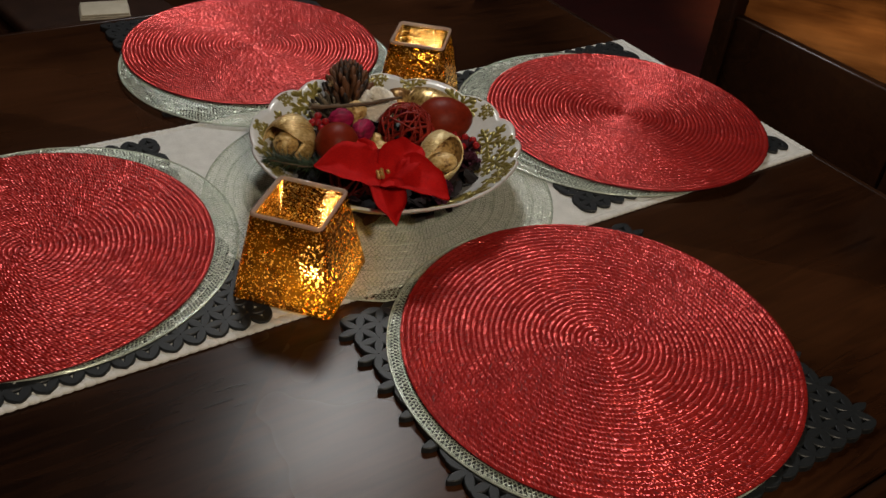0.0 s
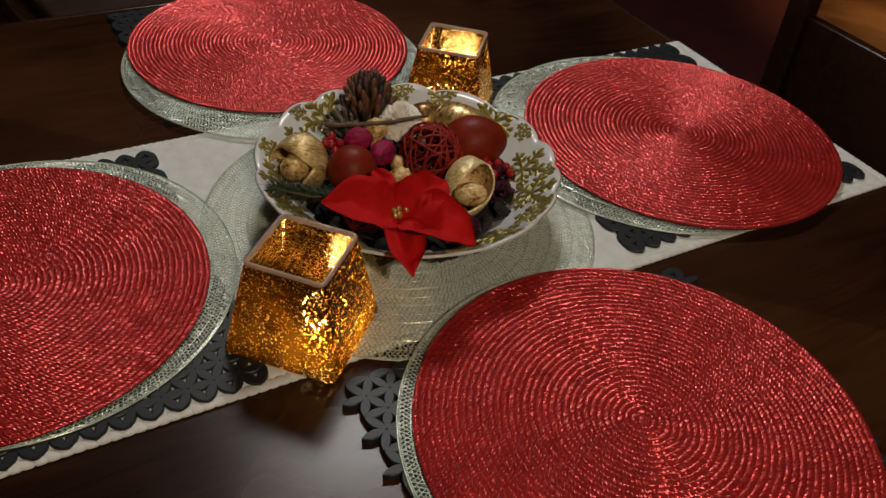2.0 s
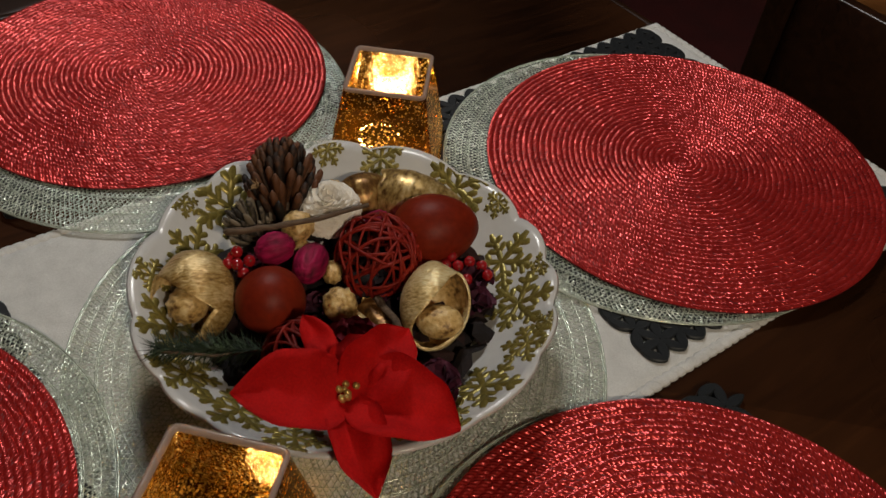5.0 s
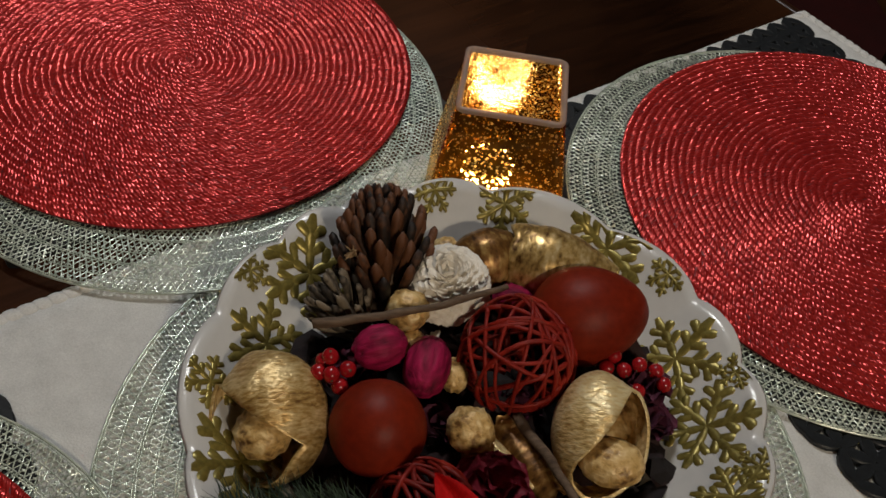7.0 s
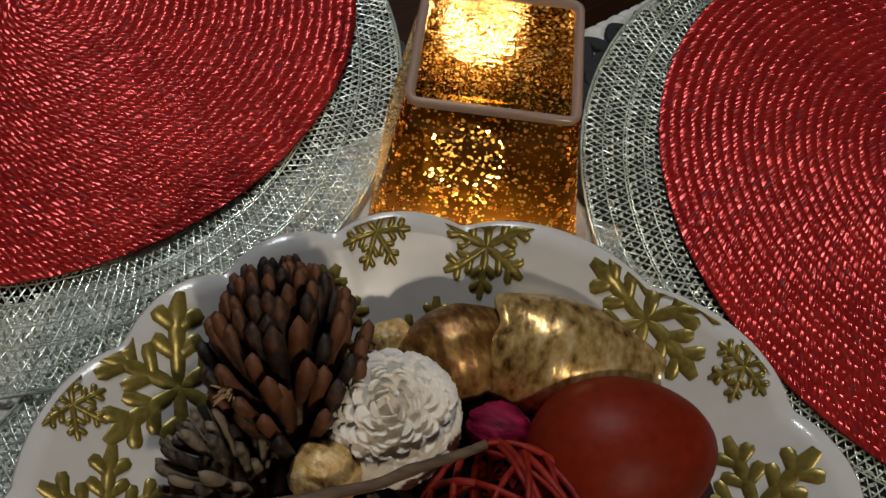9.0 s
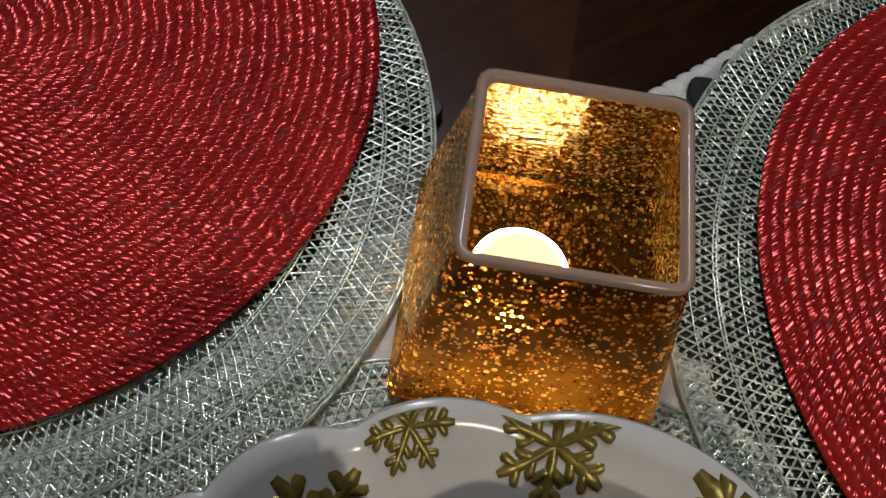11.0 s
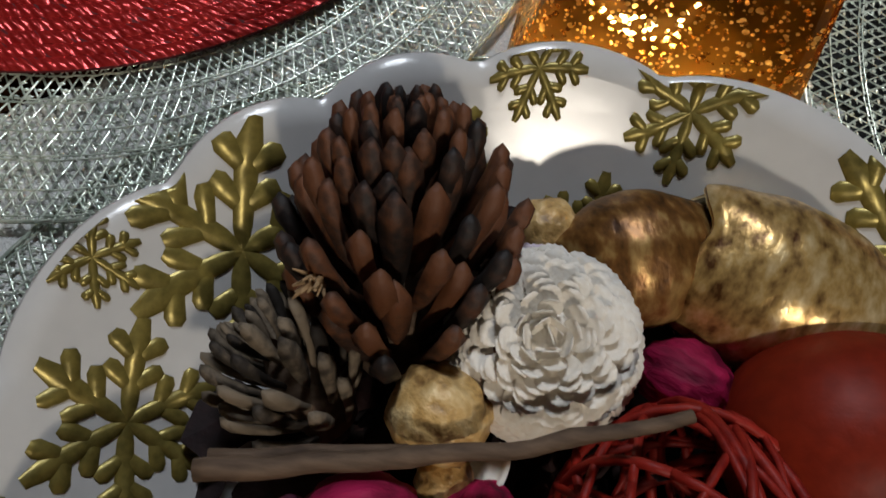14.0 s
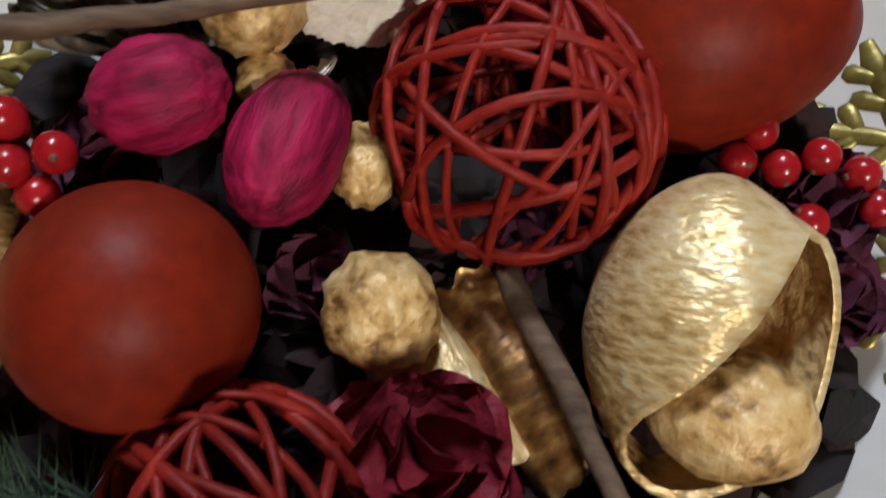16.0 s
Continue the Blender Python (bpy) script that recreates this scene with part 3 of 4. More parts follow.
def base_mesh():
    v, f = lathe([(0.0, 0.0), (0.1885, 0.0), (0.1900, 0.0012), (0.1885, 0.0026), (0.0, 0.0026)], 120)
    return mesh_of("backing", v, f, RED_BASE)


def woven_mats():
    net, cords, rim = silver_meshes()
    coils, back = red_meshes(), base_mesh()
    for x, y, z, r, k in ((0.260, 0.695, 0.0070, 10, 1.0), (0.3265, 1.158, 0.0070, 80, 1.04), (-0.278, 0.780, 0.0070, 150, 0.99), (-0.153, 1.235, 0.0070, 220, 1.0), (0.044, 0.938, 0.0036, 300, 1.05)):
        t = thing("silver_placemat", pose(x, y, T + z, 0, 0, r) @ Matrix.Diagonal((k, k, 1, 1)), "round open-weave placemat of silvery cream thread", "placemat", "silver placemats")
        piece("woven_net", net, t)
        for me in cords:
            piece("ring_cord", me, t)
        piece("outer_cord", rim, t)
    for x, y, r, k in ((0.2694, 0.698, 0, 0.988), (0.3615, 1.162, 60, 1.007), (-0.292, 0.766, 130, 0.954), (-0.170, 1.277, 200, 0.956)):
        t = thing("red_placemat", pose(x, y, T + 0.0094, 0, 0, r) @ Matrix.Diagonal((k, k, 1, 1)), "round red placemat of coiled shiny braid on a silver mat", "placemat", "red placemats")
        for me in coils:
            piece("coil", me, t)
        piece("backing", back, t, label="dark red underside")


woven_mats()


# ---- lanterns ----
def lantern(x, y, turn, z):
    t = thing("candle_holder", pose(x, y, z, 0, 0, turn), "tapered square amber glass candle holder with gold glitter, lit inside", "candle holder", "glitter candle holders")
    hb, ht, h, w, c = 0.0505, 0.0352, 0.0935, 0.0034, 0.006

    def ring(half, zz, cut):
        pts = []
        for sx, sy in ((1, 1), (-1, 1), (-1, -1), (1, -1)):
            for k in range(4):
                a = math.atan2(sy, sx) - math.pi / 4 + math.pi / 2 * k / 3
                pts.append((sx * (half - cut) + cut * math.cos(a), sy * (half - cut) + cut * math.sin(a), zz))
        return pts

    def shell(levels):
        verts, faces = [], []
        for half, zz, cut in levels:
            verts += ring(half, zz, cut)
        for i in range(len(levels) - 1):
            for k in range(16):
                faces.append((i * 16 + k, i * 16 + (k + 1) % 16, (i + 1) * 16 + (k + 1) % 16, (i + 1) * 16 + k))
        return verts, faces

    v, f = shell([(hb - 0.003, 0.0, c), (hb, 0.003, c), (ht, h - 0.003, c)])
    f.append(tuple(range(16))[::-1])
    piece("glass_body", mesh_of("glass_body", v, f, AMBER, smooth=False), t)
    v, f = shell([(ht - w, h - 0.003, c - 0.003), (hb - w - 0.001, 0.010, c - 0.002)])
    f.append(tuple(range(16, 32)))
    piece("inner_wall", mesh_of("inner_wall", v, f, FOILED, smooth=False), t)
    v, f = shell([(ht, h - 0.0035, c), (ht + 0.0003, h - 0.001, c), (ht - 0.001, h, c - 0.001), (ht - w + 0.001, h, c - 0.003), (ht - w - 0.0002, h - 0.0035, c - 0.003)])
    piece("rim", mesh_of("rim", v, f, RIM_GLASS), t, label="clear polished glass rim")


def tealight(x, y, z):
    t = thing("tealight", pose(x, y, z), "round tealight candle glowing warm white", "candle", "tealights")
    v, f = lathe([(0, 0), (0.0185, 0), (0.0190, 0.012), (0.0182, 0.0125), (0.0178, 0.011)], 36)
    # the cup carries most of the added glow, the wax top little
    piece("cup", mesh_of("cup", v, f, CUP_GLOW), t)
    v, f = lathe([(0.0178, 0.0105), (0.0165, 0.0128), (0.011, 0.0138), (0.004, 0.0140), (0, 0.0142)], 36)
    piece("glowing_top", mesh_of("glowing_top", v, f, TEALIGHT), t, label="glowing wax top")


LIFT = T + 0.0062
lantern(-0.020, 0.761, -14, LIFT)
lantern(0.0745, 1.163, -8, LIFT)
tealight(-0.004, 0.770, LIFT + 0.0105)
tealight(0.067, 1.163, LIFT + 0.0105)

# ---- bowl ----
BX, BY, BZ = 0.047, 0.950, T + 0.0060


def wall_at(a, s):
    """A point of the bowl's inner face: a the angle, s from 0 (middle) to 1 (rim)."""
    wave = abs(math.cos(8 * a + 0.9 * math.sin(3 * a))) ** 0.7
    lobe = 0.0042 * wave * max(0, (s - 0.75) / 0.25) ** 2
    r = 0.146 * s + lobe
    q = max(0.0, (r - 0.062) / 0.084)
    z = 0.0045 + 0.0560 * q ** 1.2 + 0.0022 * (wave - 0.5) * max(0, (s - 0.8) / 0.2)
    return Vector((r * math.cos(a), r * math.sin(a), z))


def wall_frame(a, s):
    p = wall_at(a, s)
    e = (wall_at(a, s) - wall_at(a, s - 0.02)).normalized()
    n = wall_at(a + 0.02, s) - wall_at(a - 0.02, s)
    n = n.normalized()
    return p, n, e, e.cross(n).normalized()


def bowl():
    t = thing("glass_bowl", pose(BX, BY, BZ), "scalloped frosted glass bowl with raised gold snowflakes", "bowl")
    n, m = 240, 26
    inner = [wall_at(2 * math.pi * j / n, i / m) for j in range(n) for i in range(1, m + 1)]
    verts, faces = list(inner), []
    for j in range(n):
        for i in range(m):
            a, s = 2 * math.pi * j / n, (i + 1) / m
            p, tx, e, up = wall_frame(a, s)
            verts.append(p - up * 0.0028 if s > 0.45 else Vector((p.x, p.y, p.z - 0.0035)))
    k = n * m
    for j in range(n):
        q = (j + 1) % n
        for i in range(m - 1):
            faces.append((j * m + i, j * m + i + 1, q * m + i + 1, q * m + i))
            faces.append((k + j * m + i, k + q * m + i, k + q * m + i + 1, k + j * m + i + 1))
        faces.append((j * m + m - 1, k + j * m + m - 1, k + q * m + m - 1, q * m + m - 1))
    faces.append(tuple(j * m for j in range(n)))
    faces.append(tuple(k + j * m for j in range(n))[::-1])
    piece("bowl_body", mesh_of("bowl_body", verts, faces, BOWL), t)
    v, f = lathe([(0.050, 0.0), (0.056, 0.0), (0.058, 0.0025), (0.050, 0.0025)], 48)
    piece("foot_ring", mesh_of("foot_ring", v, f, BOWL), t)

    def flake(deg, s, size, turn, full=True):
        a0 = radians(deg)
        p0, tx, e, up = wall_frame(a0, s)
        verts, faces = [], []

        def on_wall(x, y, h):
            r = 0.146 * s
            slope = 1.22
            aa = a0 + x / r
            ss = min(0.992, s + y / (0.146 * slope))
            p, _, _, un = wall_frame(aa, ss)
            return p + un * h

        def stroke(x0, y0, x1, y1, w, root=None):
            d = math.hypot(x1 - x0, y1 - y0)
            nx, ny = -(y1 - y0) / d, (x1 - x0) / d
            b = len(verts)
            root = b + 2 if root is None else root
            steps = 5
            for i in range(steps + 1):
                k = i / steps
                x, y = x0 + (x1 - x0) * k, y0 + (y1 - y0) * k
                ww = w * (0.85 + 0.3 * k) * (0.55 if i in (0, steps) else 1)
                for c, h in ((-1, 0.0), (-0.75, 0.0008), (0, 0.0010), (0.75, 0.0008), (1, 0.0)):
                    verts.append(on_wall(x + nx * ww * c, y + ny * ww * c, h if i not in (0, steps) else h * 0.4))
            for i in range(steps):
                for c in range(4):
                    q = b + i * 5 + c
                    faces.append((q, q + 1, q + 6, q + 5))
            if root != b + 2:
                faces.append((root, b + 1, b + 3))
            return b

        hub = None
        for arm in range(6):
            g = radians(60 * arm + turn)
            cx, cy = math.cos(g), math.sin(g)
            b = stroke(0, 0, cx * size, cy * size, size * 0.096, hub)
            hub = b + 2 if hub is None else hub
            for at, ln, knot in ((0.34, 0.34, 12), (0.62, 0.32, 17)):
                for sgn in (1, -1):
                    h = g + sgn * radians(52)
                    x, y = cx * size * at, cy * size * at
                    stroke(x, y, x + math.cos(h) * size * ln, y + math.sin(h) * size * ln, size * 0.084, b + knot)
        piece("snowflake", mesh_of("snowflake", verts, faces, GOLD_RELIEF), t, label="raised gold snowflake")

    for deg, s, size, turn in ((139, 0.86, 0.027, 10), (163, 0.82, 0.022, 35), (180, 0.93, 0.014, 0), (151, 0.97, 0.010, 20), (17, 0.83, 0.024, 12), (-4, 0.85, 0.024, 28),
                               (36, 0.965, 0.011, 0), (52, 0.93, 0.026, 15), (81, 0.95, 0.017, 30), (99, 0.97, 0.012, 0), (89, 0.74, 0.016, 30), (112, 0.84, 0.019, 8), (198, 0.85, 0.025, 20),
                               (218, 0.88, 0.022, 5), (238, 0.84, 0.024, 31), (258, 0.9, 0.020, 12), (278, 0.85, 0.024, 24), (298, 0.9, 0.021, 0), (318, 0.85, 0.024, 15), (337, 0.92, 0.018, 33), (7, 0.97, 0.010, 10), (-16, 0.97, 0.011, 22)):
        flake(deg, s, size * 1.13, turn)


bowl()

# ---- contents of the bowl ----


def fill():
    rnd = random.Random(11)
    verts, faces = [], []
    for i in range(600):
        r = 0.104 * math.sqrt(rnd.random())
        a = rnd.uniform(0, 2 * math.pi)
        z = 0.011 + 0.018 * rnd.random() + 0.010 * (1 - r / 0.104) + max(0, (r - 0.085)) * 0.5
        c = Vector((r * math.cos(a), r * math.sin(a), z))
        e = Euler((rnd.uniform(-0.7, 0.7), rnd.uniform(-0.7, 0.7), rnd.uniform(0, 6.3))).to_matrix()
        lx, ly, lz = rnd.uniform(0.007, 0.015), rnd.uniform(0.005, 0.009), rnd.uniform(0.001, 0.003)
        b = len(verts)
        for px, py, pz in ((-1, -0.6, 0.3), (0, -1, -0.1), (1, -0.5, 0.4), (1, 0.5, 0.5), (0, 1, -0.2), (-1, 0.6, 0.4), (0, 0, 1.2), (0, 0, -1.0)):
            verts.append(c + e @ Vector((px * lx, py * ly, pz * lz)))
        for k in range(6):
            faces.append((b + k, b + (k + 1) % 6, b + 6))
            faces.append((b + (k + 1) % 6, b + k, b + 7))
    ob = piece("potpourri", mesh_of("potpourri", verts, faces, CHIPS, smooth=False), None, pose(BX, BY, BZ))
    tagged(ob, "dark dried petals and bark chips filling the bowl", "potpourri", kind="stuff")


fill()


def scale_mesh(name, material, length, width, thick):
    """A cone scale: narrow at its root at the origin, with a thick blunt tip."""
    secs = ((0.0, 0.30, 0.5), (0.4, 0.75, 0.7), (0.72, 1.0, 1.0), (0.9, 0.92, 1.25), (1.0, 0.34, 0.7))
    verts, faces = [], []
    for s, w, h in secs:
        lift = 0.30 * s * s * length
        for c, (y, z) in enumerate(((-1, 0), (-0.5, 0.55), (0, 0.75), (0.5, 0.55), (1, 0), (0, -0.55))):
            verts.append((s * length, y * w * width / 2, z * h * thick + lift))
    for i in range(len(secs) - 1):
        for c in range(6):
            d = (c + 1) % 6
            faces.append((i * 6 + c, i * 6 + d, (i + 1) * 6 + d, (i + 1) * 6 + c))
    k = (len(secs) - 1) * 6
    faces.append(tuple(k + c for c in range(6)))
    return mesh_of(name, verts, faces, material)


def pine_cone(m, height, radius, count, material, label, spread=1.0, seed=3):
    rnd = random.Random(seed)
    t = thing("pine_cone", m, label, "pine cone", "pine cones")
    v, f = lathe([(0, 0), (radius * 0.30, 0.02 * height), (radius * 0.36, height * 0.3), (radius * 0.26, height * 0.65), (0.001, height * 0.92)], 12)
    piece("core", mesh_of("core", v, f, STEM), t)
    me = scale_mesh("scale", material, radius * 0.84, radius * 0.215, radius * 0.11)
    for i in range(count):
        k = (i + 0.5) / count
        z = height * (0.04 + 0.84 * k)
        prof = math.sin(math.pi * min(1, 0.28 + 0.72 * k)) ** 0.6
        a = i * 137.508 + rnd.uniform(-6, 6)
        up = -(24 + 44 * k * spread + rnd.uniform(-9, 9))
        sc = 0.45 + 0.62 * prof + rnd.uniform(-0.05, 0.05)
        core = radius * 0.30 * prof
        mm = pose(0, 0, z, 0, 0, a) @ pose(core, 0, 0, rnd.uniform(-8, 8), up, 0) @ Matrix.Scale(sc, 4)
        piece("scale", me, t, mm)


pine_cone(pose(-0.003, 1.008, 0.802, -42, -6, 0), 0.064, 0.033, 124, CONE, "brown open pine cone standing among the potpourri", 0.9)
pine_cone(pose(-0.015, 0.99, 0.805, -30, -50, 0), 0.032, 0.022, 50, CONE_GREY, "small grey-brown pine cone lying beside a larger one", 0.7, 8)


def sola_flower():
    t = thing("sola_flower", pose(0.031, 1.014, 0.817, 10, -6, 0) @ Matrix.Scale(1.08, 4), "white dried sola wood flower of many small petals", "flower")
    rnd = random.Random(2)
    me0 = blob("heart", (0.0140, 0.0140, 0.0115), SOLA, 0.05, 60, 2.0, u=16, v=10)
    piece("heart", me0, t, pose(0, 0, 0.006))
    rows, cols = 4, 5

    def petal_mesh(material):
        verts, faces = [], []
        for side in (0, 1):
            for i in range(rows + 1):
                for j in range(cols + 1):
                    y = (j / cols - 0.5) * 0.0085 * (0.6 + 0.4 * math.sin(math.pi * min(1, 0.2 + 0.75 * i / rows)))
                    x = 0.0085 * i / rows
                    if i == rows:
                        x -= 0.0010 * (2 * (j / cols - 0.5)) ** 2 - 0.0004 * ((j % 2) - 0.5)
                    z = 14 * y * y + 0.12 * x + 16 * x * x - side * 0.00035
                    verts.append((x, y, z))
        w = cols + 1
        k = (rows + 1) * w
        for i in range(rows):
            for j in range(cols):
                q = i * w + j
                faces.append((q, q + 1, q + w + 1, q + w))
                faces.append((k + q, k + q + w, k + q + w + 1, k + q + 1))
        for j in range(cols):
            q = rows * w + j
            faces.append((q, q + 1, k + q + 1, k + q))
        return mesh_of("petal", verts, faces, material)

    white, pink = petal_mesh(SOLA), petal_mesh(SOLA_PINK)
    n = 340
    for i in range(n):
        k = (i + 0.5) / n
        th = 96 * math.sqrt(k)
        a = i * 137.508 + rnd.uniform(-16, 16)
        R = 0.0152
        p = Vector((R * math.sin(radians(th)) * 1.05, 0, 0.005 + R * math.cos(radians(th)) * 0.85))
        mm = pose(0, 0, 0, 0, 0, a) @ Matrix.Translation(p) @ pose(0, 0, 0, rnd.uniform(-10, 10), th - (42 + 40 * max(0, 1 - th / 40)) + rnd.uniform(-10, 10), 0) @ Matrix.Scale(0.62 + 0.30 * k, 4)
        piece("petal", pink if (k > 0.62 and 90 < a % 360 < 200) else white, t, mm)


sola_flower()


def straw_tuft():
    rnd = random.Random(9)
    t = thing("straw_tuft", pose(-0.0215, 1.016, 0.840, 40, -25, 0), "frayed tuft of tan dried straw against the pine cone", "straw")
    for i in range(16):
        a, tilt = rnd.uniform(0, 6.28), rnd.uniform(0.1, 0.75)
        d = Vector((math.cos(a) * tilt, math.sin(a) * tilt, 1)).normalized()
        ln = rnd.uniform(0.007, 0.012)
        side = d.orthogonal().normalized() * 0.002
        v, f = tube([(0, 0, 0), d * ln * 0.5 + side * rnd.uniform(-1, 1), d * ln], rnd.uniform(0.0007, 0.0013), 5, lambda s: 1.1 - 0.8 * s)
        piece("straw", mesh_of("straw", v, f, STRAW), t)


straw_tuft()


def loose_petal(m, length, width, material, label):
    """A thin cupped petal with a frilled end."""
    n, k = 10, 10
    verts, faces = [], []
    for side in (0, 1):
        for i in range(n + 1):
            u = i / n
            for j in range(k + 1):
                q = j / k * 2 - 1
                w = width / 2 * math.sin(math.pi * (0.18 + 0.62 * u)) * q
                x = length * u * (1 - 0.10 * q * q) + 0.0007 * math.sin(9 * q) * u
                verts.append((x, w, 0.25 * length * u * u + 45 * w * w * u + 0.0008 * math.sin(6 * q + 4 * u) - 0.0006 * side))
    w = k + 1
    b = (n + 1) * w
    for i in range(n):
        for j in range(k):
            q = i * w + j
            faces.append((q, q + 1, q + w + 1, q + w))
            faces.append((b + q, b + q + w, b + q + w + 1, b + q + 1))
    for j in range(k):
        q = n * w + j
        faces.append((q, q + 1, b + q + 1, b + q))
    lone("loose_petal", mesh_of("loose_petal", verts, faces, material), m, label, "petal", "loose petals")


loose_petal(pose(0.020, 1.012, 0.818, 10, -35, 165), 0.0140, 0.0130, SOLA, "white frilled petal beside the sola flower")
loose_petal(pose(0.022, 0.990, 0.806, 30, -25, -80), 0.0150, 0.0120, SOLA, "pale dried petal under the twig")

# wax egg and ball
lone("wax_egg", blob("wax_egg", (0.0280, 0.0280, 0.0335), WAX_RED, 0.01, 40, 1.0, egg=0.14, u=48, v=32), pose(0.1110, 1.001, 0.815, 0, 78, 5), "dark red matte wax egg resting in the bowl", "ornament", "wax ornaments")
lone("wax_ball", blob("wax_ball", (0.0243, 0.0243, 0.0240), WAX_RED, 0.01, 40, 4.0, egg=0.02, u=48, v=32), pose(-0.005, 0.9235, 0.817, 10, 10, 0), "dark red matte wax ball resting in the bowl", "ornament", "wax ornaments")


def rattan_ball(m, radius, seed, count=26):
    rnd = random.Random(seed)
    t = thing("rattan_ball", m, "open woven ball of dark red rattan strands", "ornament", "rattan balls")
    for i in range(count):
        ax = Vector((rnd.gauss(0, 1), rnd.gauss(0, 1), rnd.gauss(0, 1))).normalized()
        off = rnd.uniform(-0.45, 0.45) * radius
        rr = math.sqrt(radius ** 2 - off ** 2) * rnd.uniform(0.95, 1.0)
        e1 = ax.orthogonal().normalized()
        e2 = ax.cross(e1)
        span = 2 * math.pi
        ph = rnd.uniform(0, 6.28)
        pts = []
        for k in range(31):
            q = ph + span * k / 30
            w = 1 + 0.03 * math.sin(3 * q + i)
            pts.append(ax * (off + 0.04 * radius * math.sin(2 * q + i)) + (e1 * math.cos(q) + e2 * math.sin(q)) * rr * w)
        v, f = tube(pts, rnd.uniform(0.0009, 0.0016), 6)
        piece("strand", mesh_of("strand", v, f, RATTAN), t)


rattan_ball(pose(0.0680, 0.973, 0.814), 0.0312, 21, 24)
rattan_ball(pose(0.018, 0.887, 0.8), 0.0265, 22, 18)


def nut(name, at, radii, turn, material, label, category, group, rough, ridges, ridge, seed):
    lone(name, blob(name, radii, material, rough, 70, seed, ridges, ridge), pose(*at, *turn), label, category, group)


nut("magenta_nut", (-0.006, 0.966, 0.825), (0.0115, 0.0120, 0.0142), (0, 80, 15), MAGENTA, "magenta dyed dried nut with a wrinkled shell", "nut", "dyed nuts", 0.11, 11, 0.014, 1.0)
nut("magenta_nut", (0.0195, 0.962, 0.815), (0.0125, 0.0125, 0.0195), (80, 0, -12), MAGENTA, "bright magenta oval dried nut with lengthwise grooves", "nut", "dyed nuts", 0.05, 12, 0.016, 2.0)
nut("magenta_nut", (0.069, 1.012, 0.81), (0.010, 0.010, 0.012), (70, 0, 60), MAGENTA, "magenta dyed dried nut behind the rattan ball", "nut", "dyed nuts", 0.14, 9, 0.03, 3.0)
nut("walnut", (0.0420, 0.929, 0.808), (0.0122, 0.0122, 0.0130), (30, 20, 0), WALNUT, "gilded walnut with a wrinkled shell", "nut", "gilded nuts", 0.16, 7, 0.03, 5.0)
nut("walnut", (0.008, 0.993, 0.822), (0.0118, 0.0115, 0.0122), (60, 20, 40), WALNUT, "gilded dried nut beside the white flower", "nut", "gilded nuts", 0.10, 9, 0.04, 6.0)
nut("walnut", (0.031, 1.047, 0.811), (0.0090, 0.0085, 0.0090), (20, 50, 0), WALNUT, "small gilded nut against the bowl wall", "nut", "gilded nuts", 0.12, 8, 0.05, 7.0)
nut("walnut", (0.0345, 0.966, 0.802), (0.0080, 0.0080, 0.0120), (70, 0, 10), WALNUT, "gilded nut tucked under the rattan ball", "nut", "gilded nuts", 0.10, 8, 0.04, 8.0)
nut("walnut", (0.012, 0.98, 0.811), (0.0070, 0.0070, 0.0080), (20, 0, 10), WALNUT, "small gilded nut under the twig", "nut", "gilded nuts", 0.10, 8, 0.04, 9.0)


def seed_pod(m, radius, length, a0, a1, material, label, pinch=0.5, grow=0.25, cone=0.0):
    """A curled dry pod: a sheet rolled about its long axis, closing to its ends."""
    n, k = 30, 18
    verts, faces = [], []
    for side in (0, 1):
        for i in range(n + 1):
            q = radians(a0 + (a1 - a0) * i / n)
            for j in range(k + 1):
                s = j / k * 2 - 1
                r = radius * (1 + grow * i / n + cone * s) * (1 - pinch * s * s) * (1 + 0.04 * noise.noise(Vector((i * 0.3, j * 0.4, radius * 900))))
                r -= side * 0.0012
                edge = 1 + 0.16 * noise.noise(Vector((i * 0.16, 2.0 + s, radius * 700)))
                curl = radians(7 * noise.noise(Vector((j * 0.35, i / n * 2, length * 400)))) * abs(2 * i / n - 1)
                verts.append((s * edge * length / 2, r * math.cos(q + curl), r * math.sin(q + curl)))
    w = k + 1
    b = (n + 1) * w
    for i in range(n):
        for j in range(k):
            q = i * w + j
            faces.append((q, q + w, q + w + 1, q + 1))
            faces.append((b + q, b + q + 1, b + q + w + 1, b + q + w))
        for j, flip in ((0, 1), (k, 0)):
            q = i * w + j
            faces.append((q, b + q, b + q + w, q + w) if not flip else (q, q + w, b + q + w, b + q))
    for i in (0, n):
        for j in range(k):
            q = i * w + j
            faces.append((q, q + 1, b + q + 1, b + q))
    t = thing("seed_pod", m, label, "seed pod", "gilded seed pods")
    piece("shell", mesh_of("shell", verts, faces, material), t)
    return t


seed_pod(pose(0.055, 1.043, 0.811, 0, 0, 22), 0.0175, 0.046, -20, 200, GOLD_SHADE, "gilded brown seed pod half, closed side up", 0.60, 0.1)
seed_pod(pose(0.099, 1.039, 0.809, 0, 3, -18), 0.0220, 0.068, -25, 195, GOLD_FOIL, "gilded curved seed pod, worn brown on top", 0.36, 0.1, -0.16)


